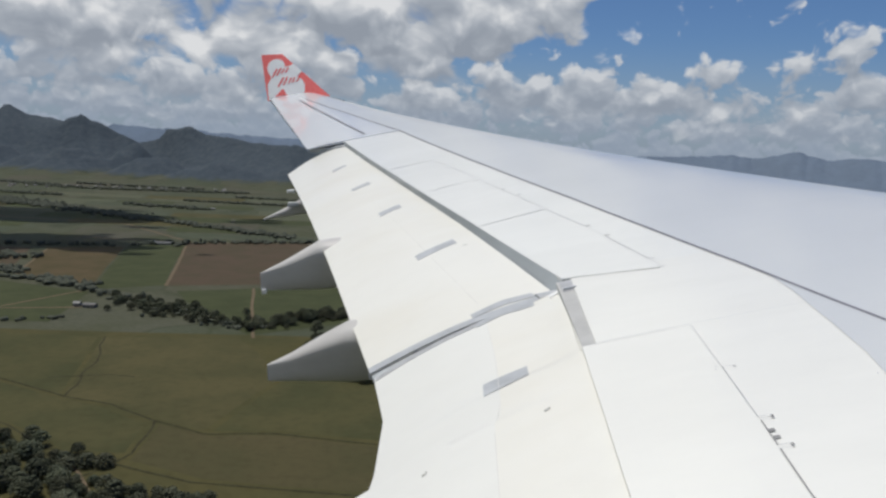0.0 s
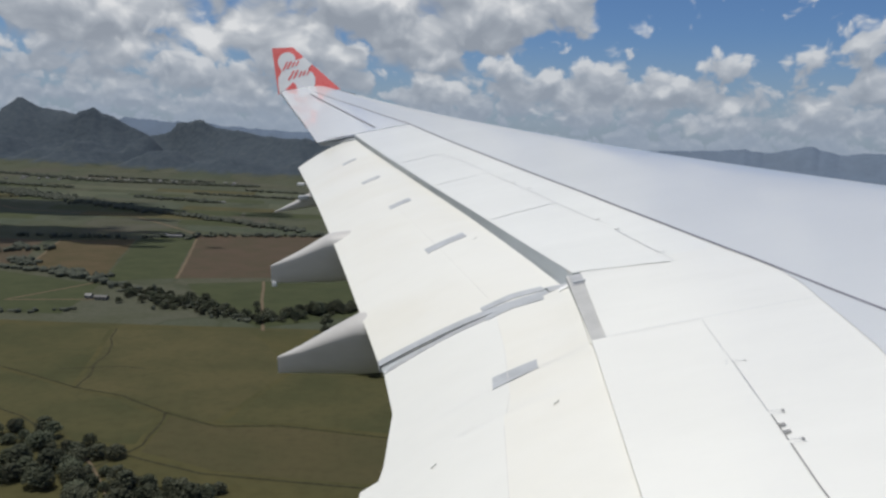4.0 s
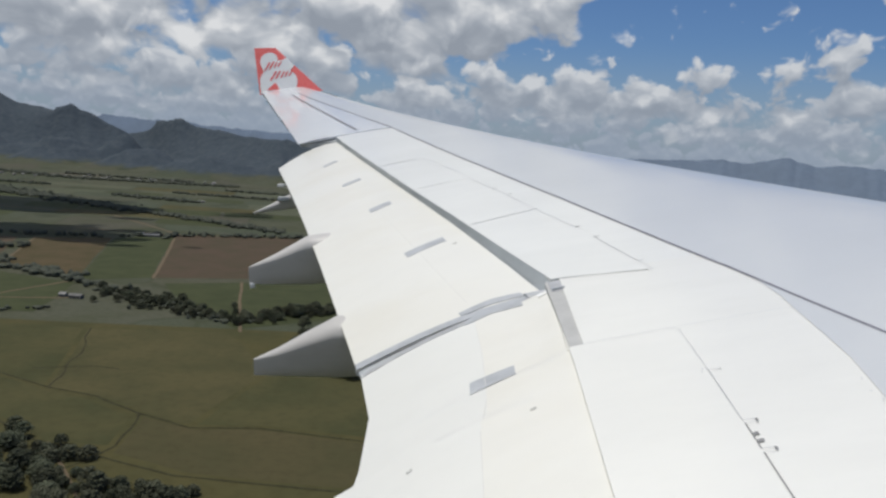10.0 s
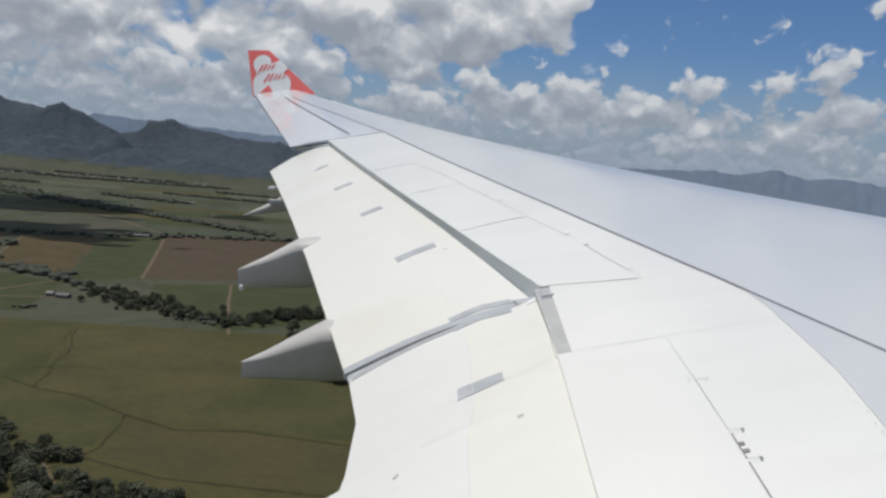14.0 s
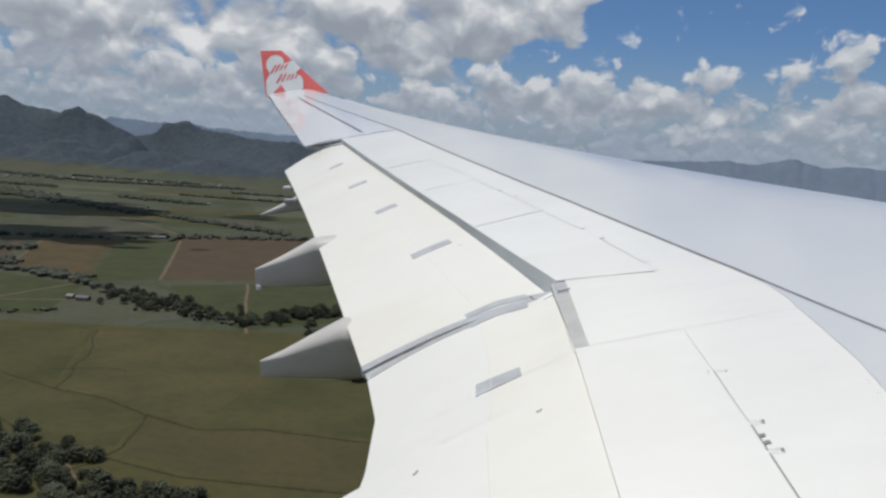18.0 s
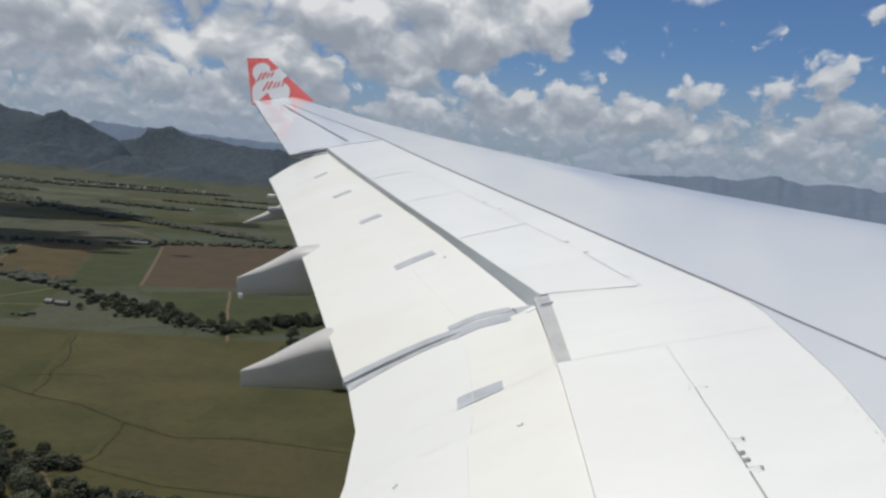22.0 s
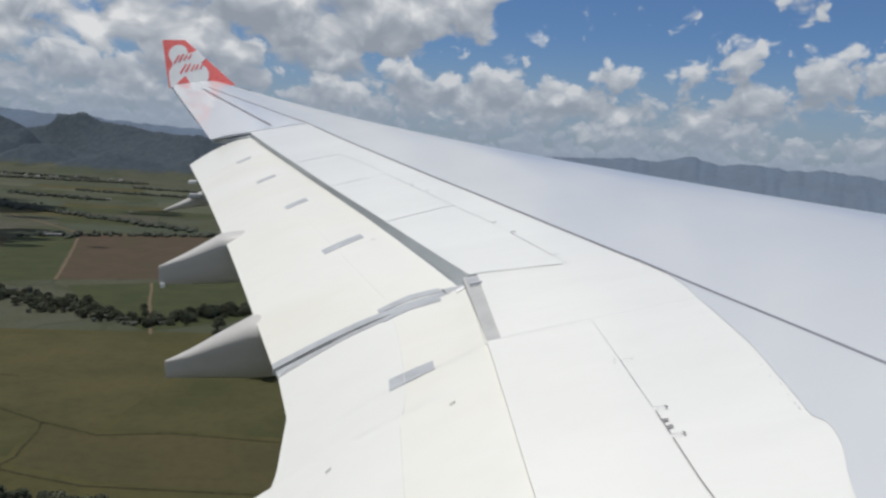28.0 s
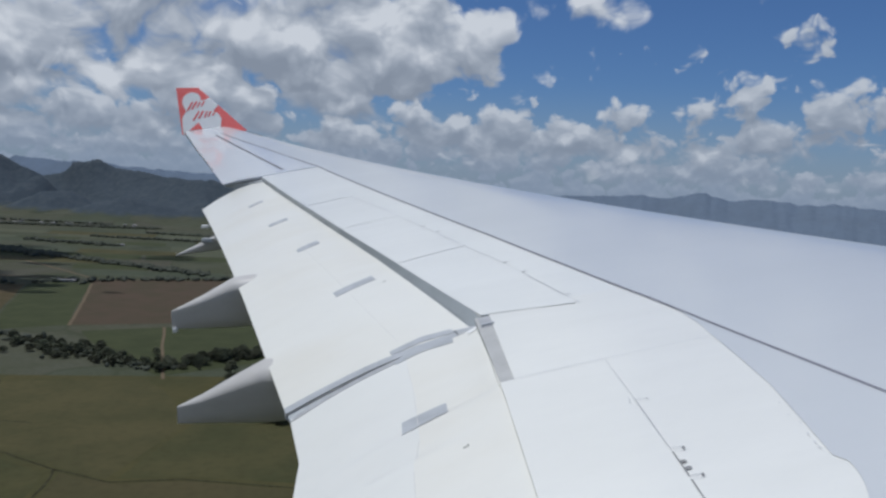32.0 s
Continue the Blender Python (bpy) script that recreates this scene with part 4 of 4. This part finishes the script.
# leaf colour for joined far trees, lightened with painted distance haze
M_FAR_LEAF = material("far leaves with haze in colour", (0.070, 0.077, 0.060), 0.9, stain=0.15, scale=0.1, second=(0.082, 0.088, 0.066), spec=0.1)
# second far field colour, also dulled by painted haze
M_HAZY_GREEN = material("dull green far field with haze", (0.070, 0.080, 0.052), 0.95, stain=0.2, scale=0.015, second=(0.056, 0.066, 0.044), spec=0.1)
HAZY_FIELD, HAZY_GREEN = "grey-green far field with haze in its colour", "dull green far field with haze in its colour"
PICKS = ((M_HAZY_FIELD, HAZY_FIELD), (M_HAZY_GREEN, HAZY_GREEN), (M_CANE_DRY, DRY), (M_HAZY_FIELD, HAZY_FIELD), (M_HAZY_GREEN, HAZY_GREEN), (M_GREENCROP, GREEN))
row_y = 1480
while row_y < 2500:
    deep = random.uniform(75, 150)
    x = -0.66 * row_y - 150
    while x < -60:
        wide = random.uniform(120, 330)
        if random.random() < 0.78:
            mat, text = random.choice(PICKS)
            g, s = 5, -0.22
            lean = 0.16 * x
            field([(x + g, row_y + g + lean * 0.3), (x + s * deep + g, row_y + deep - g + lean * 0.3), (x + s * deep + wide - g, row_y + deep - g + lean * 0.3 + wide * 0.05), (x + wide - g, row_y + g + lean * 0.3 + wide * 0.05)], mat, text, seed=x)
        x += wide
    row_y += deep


def ribbon(name, pts, width, mat, z, label, category, uneven=0.15, wander=1.2):
    bm = bmesh.new()
    path = []
    for (x0, y0), (x1, y1) in zip(pts, pts[1:]):
        n = max(2, int(math.hypot(x1 - x0, y1 - y0) / 12))
        path += [(lerp(x0, x1, i / n), lerp(y0, y1, i / n)) for i in range(n)]
    path.append(pts[-1])
    rows = []
    for i, (x, y) in enumerate(path):
        a, b = path[max(i - 1, 0)], path[min(i + 1, len(path) - 1)]
        d = Vector((b[0] - a[0], b[1] - a[1])).normalized() * width / 2 * (1 + uneven * noise.noise(Vector((x / 15, y / 15, 3))))
        o = wander * noise.noise(Vector((x / 34, y / 34, 7)))
        rows.append((bm.verts.new((x - d.y + o, y + d.x, z)), bm.verts.new((x + d.y + o, y - d.x, z))))
    for r, q in zip(rows, rows[1:]):
        f = bm.faces.new((r[0], q[0], q[1], r[1]))
    bm.normal_update()
    for f in bm.faces:
        if f.normal.z < 0:
            f.normal_flip()
    return tagged(link_mesh(name, bm, mat, smooth=False), label, category, kind="structure")


TRACK = "pale dirt farm track between fields"
for pts, w in (([(-233, 450), (-205, 415), (-180, 380)], 2.0), ([(-467, 1356), (-415, 1170), (-366, 984)], 4.5), ([(-250, 990), (-224, 878), (-187, 738)], 3.4), ([(-589, 1025), (-675, 1275)], 3.2), ([(-450, 938), (-500, 820), (-405, 842)], 4),
               ([(-700, 1420), (-467, 1400), (-240, 1470)], 5), ([(-1250, 1900), (-1000, 1700), (-700, 1650), (-470, 1400)], 6), ([(-1500, 2500), (-900, 2350), (-350, 2300)], 7)):
    ribbon("dirt_road", pts, w, M_TRACK, 0.30, TRACK, "dirt road")
for pts in ([(-430, 560), (-380, 528), (-330, 510), (-289, 488), (-250, 455), (-231, 448), (-142, 414), (20, 400)], [(-420, 620), (-282, 548), (-240, 535), (-197, 506), (-155, 486), (-110, 492), (20, 470)], [(-197, 506), (-190, 450), (-205, 415)], [(-317, 590), (-270, 604), (-250, 600)], [(-282, 548), (-300, 640), (-330, 720)], [(-231, 448), (-250, 360)]):
    ribbon("ditch", pts, 1.7, M_DITCH, 0.32, "narrow dark ditch across the cane", "ditch", 0.5, 5.0)


# trees: trunk with limbs, crown of many ragged clumps
def tree_meshes(seed, tall, wide):
    rnd = random.Random(seed)
    bm = bmesh.new()

    def limb(a, b, r0, r1):
        d = (b - a).normalized()
        side = d.orthogonal().normalized()
        other = d.cross(side)
        rings = [[bm.verts.new(p + (side * math.cos(k * 1.2566) + other * math.sin(k * 1.2566)) * r) for k in range(5)] for p, r in ((a, r0), (b, r1))]
        for k in range(5):
            bm.faces.new((rings[0][k], rings[0][(k + 1) % 5], rings[1][(k + 1) % 5], rings[1][k]))

    fork = Vector((rnd.uniform(-0.3, 0.3), rnd.uniform(-0.3, 0.3), tall * 0.36))
    limb(Vector((0, 0, -0.3)), fork, 0.42, 0.28)
    for k in range(5):
        a = k * 1.26 + rnd.random()
        limb(fork, Vector((math.cos(a) * wide * 0.33, math.sin(a) * wide * 0.33, tall * rnd.uniform(0.55, 0.8))), 0.2, 0.07)
    trunk = bpy.data.meshes.new("trunk")
    bm.to_mesh(trunk)
    bm.free()
    trunk.materials.append(M_BARK)
    bm = bmesh.new()
    for k in range(96):
        a, h = rnd.uniform(0, 6.283), rnd.uniform(0.30, 1.0)
        reach = wide / 2 * (1.0 - max(0, h - 0.5) ** 2 * 2.6) * rnd.uniform(0.3, 1.0)
        c = Vector((math.cos(a) * reach, math.sin(a) * reach, h * tall * 0.9))
        size = rnd.uniform(0.045, 0.105) * wide
        made = bmesh.ops.create_icosphere(bm, subdivisions=1, radius=1)["verts"]
        for v in made:
            j = 1 + 0.55 * noise.noise(v.co * 1.9 + Vector((k * 3.7, seed, 0)))
            v.co = c + Vector((v.co.x * size * j * 1.15, v.co.y * size * j * 1.15, v.co.z * size * j * 0.8))
    for k in range(420):
        a, h = rnd.uniform(0, 6.283), rnd.uniform(0.28, 1.02)
        reach = wide / 2 * (1.05 - max(0, h - 0.5) ** 2 * 2.6) * rnd.uniform(0.8, 1.12)
        c = Vector((math.cos(a) * reach, math.sin(a) * reach, h * tall * 0.92))
        bm.faces.new([bm.verts.new(c + Vector((rnd.gauss(0, 0.42), rnd.gauss(0, 0.42), rnd.gauss(0, 0.32)))) for _ in range(3)])
    crown = bpy.data.meshes.new("crown")
    bm.to_mesh(crown)
    bm.free()
    crown.materials.append(M_LEAF)
    crown.shade_smooth()
    return trunk, crown


TREES = [tree_meshes(s, t, w) for s, t, w in ((1, 9.5, 9.0), (2, 8.0, 10.5), (3, 11.5, 9.5), (4, 6.0, 7.5))]


def tree(x, y, size, pick, label, group):
    ob = new("tree")
    ob.location, ob.rotation_euler, ob.scale = (x, y, max(relief(x, y), 0) if y > 1600 else 0.1), (0, 0, random.uniform(0, 6.28)), (size, size, size * random.uniform(0.85, 1.1))
    for name, me in zip(("trunk", "crown"), TREES[pick]):
        new(name, me).parent = ob
    tagged(ob, label, "tree", group)


def belt(pts, step, spread, label, group, small=0.7, big=1.3):
    for (x0, y0), (x1, y1) in zip(pts, pts[1:]):
        n = max(1, int(math.hypot(x1 - x0, y1 - y0) / step))
        for i in range(n):
            k = (i + random.random()) / n
            tree(lerp(x0, x1, k) + random.gauss(0, spread), lerp(y0, y1, k) + random.gauss(0, spread), random.uniform(small, big), random.randrange(4), label, group)


random.seed(9)
DARK, COPSE = "dark green broadleaf tree in a belt along a stream", "dark leafy tree in a near copse"
belt([(-395, 900), (-335, 855), (-292, 835), (-248, 795), (-205, 772), (-165, 808), (-100, 875)], 3.4, 10, DARK, "stream belt", 0.5, 1.15)
belt([(-375, 850), (-310, 850), (-262, 815)], 4.5, 17, DARK, "stream belt", 0.5, 1.1)
belt([(-262, 425), (-229, 408), (-194, 398), (-160, 389), (-120, 381)], 4.2, 6, COPSE, "near copse", 0.6, 1.2)
belt([(-290, 462), (-248, 444), (-205, 424)], 3.6, 8, COPSE, "near copse", 0.6, 1.25)
belt([(-260, 400), (-200, 385), (-130, 372)], 5, 9, COPSE, "near copse", 0.9, 1.5)

for pts, step, spread in (([(-330, 862), (-292, 842), (-262, 828)], 4.5, 15), ([(-205, 800), (-160, 806), (-118, 846)], 4.5, 13)):
    belt(pts, step, spread, DARK, "stream belt", 0.5, 1.4)

WOODS = "dark green tree in a dense wood beside the cane"
belt([(-125, 745), (-85, 690), (-55, 610)], 3.2, 13, WOODS, "dense wood", 0.9, 1.5)


def woodland(zones, label, seed):
    """Far woods: ragged crowns joined into one object."""
    rnd = random.Random(seed)
    base = bmesh.new()
    bmesh.ops.create_icosphere(base, subdivisions=1, radius=1)
    base.verts.ensure_lookup_table()
    shape = [v.co.copy() for v in base.verts]
    tris = [tuple(v.index for v in f.verts) for f in base.faces]
    base.free()
    verts, faces = [], []
    for x0, y0, x1, y1, wide, count in zones:
        d = Vector((x1 - x0, y1 - y0)).normalized()
        for _ in range(count):
            k = rnd.random()
            o = rnd.gauss(0, wide) * (0.5 + 0.8 * abs(noise.noise(Vector((k * 6, x0, 2)))))
            x, y = lerp(x0, x1, k) - d.y * o, lerp(y0, y1, k) + d.x * o
            r, h = (rnd.uniform(3.5, 7.5), rnd.uniform(4, 9)) if y > 900 else (rnd.uniform(1.8, 4.5), rnd.uniform(2.0, 5.0))
            z = relief(x, y)
            first = len(verts)
            for c in shape:
                j = 1 + 0.5 * noise.noise(c * 1.7 + Vector((x, y, 0)))
                verts.append((x + c.x * r * j, y + c.y * r * j, z + h * 0.45 + c.z * h * 0.6 * j))
            faces += [tuple(first + i for i in t) for t in tris]
    me = bpy.data.meshes.new("woodland")
    me.from_pydata(verts, [], faces)
    me.materials.append(M_FAR_LEAF)
    return tagged(new("woodland", me), label, "woodland", kind="stuff")


woodland([(-400, 895, -300, 838, 15, 46), (-300, 838, -205, 772, 9, 46), (-205, 772, -100, 875, 8, 40), (-640, 1010, -518, 983, 5, 22), (-518, 983, -400, 905, 5, 24), (-700, 1120, -640, 1180, 12, 22), (-610, 772, -451, 766, 7, 40), (-451, 765, -404, 789, 5, 8), (-480, 1340, -470, 1380, 4, 6),
          (-760, 1300, -560, 1330, 8, 22), (-560, 1330, -470, 1400, 7, 14), (-470, 1400, -230, 1470, 7, 26), (-230, 1470, -90, 1480, 7, 14),
          (-545, 1000, -455, 955, 14, 46), (-640, 1075, -590, 1030, 12, 26), (-470, 1385, -230, 1468, 7, 40), (-700, 1190, -650, 1150, 11, 18)], "dark hedgerow trees along field borders", 4)
woodland([(-1500, 2250, -1000, 1960, 40, 700), (-1000, 1960, -700, 1760, 30, 420), (-700, 1760, -300, 1520, 14, 260), (-900, 2120, -640, 2040, 16, 120), (-1700, 2420, -1200, 2330, 18, 220), (-800, 2300, -300, 2240, 10, 160)],
         "dark scrub woods along a far stream", 5)
woodland([(-1900, 2950, -1300, 2640, 26, 380), (-1300, 2640, -700, 2700, 22, 300), (-1400, 2860, -900, 2800, 16, 160), (-700, 2500, -250, 2440, 12, 140)],
         "dark tree lines round a far village", 6)


# the village and lone farm buildings
def house(x, y, turn, wide, deep, tall, label):
    ob = new("house")
    ob.location, ob.rotation_euler = (x, y, max(relief(x, y), 0) - 0.1), (0, 0, radians(turn))
    part("wall", box(-wide / 2, wide / 2, -deep / 2, deep / 2, 0, tall), M_WALL, ob, smooth=False)
    bm = bmesh.new()
    e, hi = 0.5, tall + deep * 0.22
    pts = [(-wide / 2 - e, -deep / 2 - e, tall), (wide / 2 + e, -deep / 2 - e, tall), (wide / 2 + e, 0, hi), (-wide / 2 - e, 0, hi), (-wide / 2 - e, deep / 2 + e, tall), (wide / 2 + e, deep / 2 + e, tall)]
    top = [bm.verts.new((a, b, c + 0.22)) for a, b, c in pts]
    low = [bm.verts.new(p) for p in pts]
    for vs in (top, low):
        bm.faces.new((vs[0], vs[1], vs[2], vs[3]))
        bm.faces.new((vs[3], vs[2], vs[5], vs[4]))
    for a, b in ((0, 1), (1, 2), (2, 5), (5, 4), (4, 3), (3, 0)):
        bm.faces.new((top[a], top[b], low[b], low[a]))
    part("roof", bm, M_ROOF, ob, smooth=False)
    for k in (-0.3, 0.0, 0.3):
        part("door" if k == 0 else "window", box(k * wide - 0.6, k * wide + 0.6, -deep / 2 - 0.06, -deep / 2 + 0.02, 0.05 if k == 0 else 1.0, 2.1), M_WINDOW, ob, smooth=False)
    tagged(ob, label, "house", "village" if y > 2000 else "farm buildings")


random.seed(21)
for i in range(34):
    k = random.random()
    house(lerp(-1560, -820, k) + random.gauss(0, 25), lerp(2640, 2800, k) + random.gauss(0, 45), random.uniform(-30, 30), random.uniform(7, 13), random.uniform(6, 9), random.uniform(2.8, 4.5), "small pale village house with sheet roof among trees")
for x, y, w in ((-401, 843, 14), (-418, 848, 7), (-510, 1362, 26), (-535, 1372, 12), (-640, 2060, 22)):
    house(x, y, random.uniform(-15, 15), w, 8, 3.6, "pale farm shed with bright sheet roof beside a track")


# broken cumulus overhead, whose shadows lie on the plain and the mountains
def cloud(x, y, z, wide, deep, tall, count, seed):
    rnd = random.Random(seed)
    bm = bmesh.new()
    for k in range(count):
        a, d = rnd.uniform(0, 6.283), min(abs(rnd.gauss(0, 0.5)), 1.35)
        s = lerp(0.26, 0.07, min(d, 1)) * rnd.uniform(0.6, 1.2)
        c = Vector((math.cos(a) * d * wide / 2, math.sin(a) * d * deep / 2, rnd.random() * tall * (1 - min(d, 1))))
        for v in bmesh.ops.create_icosphere(bm, subdivisions=2, radius=1)["verts"]:
            j = 1 + 0.35 * noise.noise(v.co * 1.6 + Vector((k * 2.1, seed, 0)))
            v.co = c + Vector((v.co.x * s * wide * 0.6 * j, v.co.y * s * deep * 0.6 * j, max(v.co.z, -0.35) * s * tall * 1.3 * j))
    ob = link_mesh("cumulus_cloud", bm, M_CLOUD, sharp=180)
    ob.location = (x, y, z)
    tagged(ob, "white broken cumulus cloud high over the plain", "cloud", "cumulus clouds", "structure")


def shade(x, y, wide, deep, count, seed, z=1500):
    cloud(x + SUN_WAY.x / SUN_WAY.z * z, y + SUN_WAY.y / SUN_WAY.z * z, z, wide, deep, 140, count, seed)


shade(-1100, 1780, 1350, 430, 90, 3)
shade(-1650, 2350, 700, 260, 40, 8)
shade(-770, 1320, 640, 290, 150, 11)
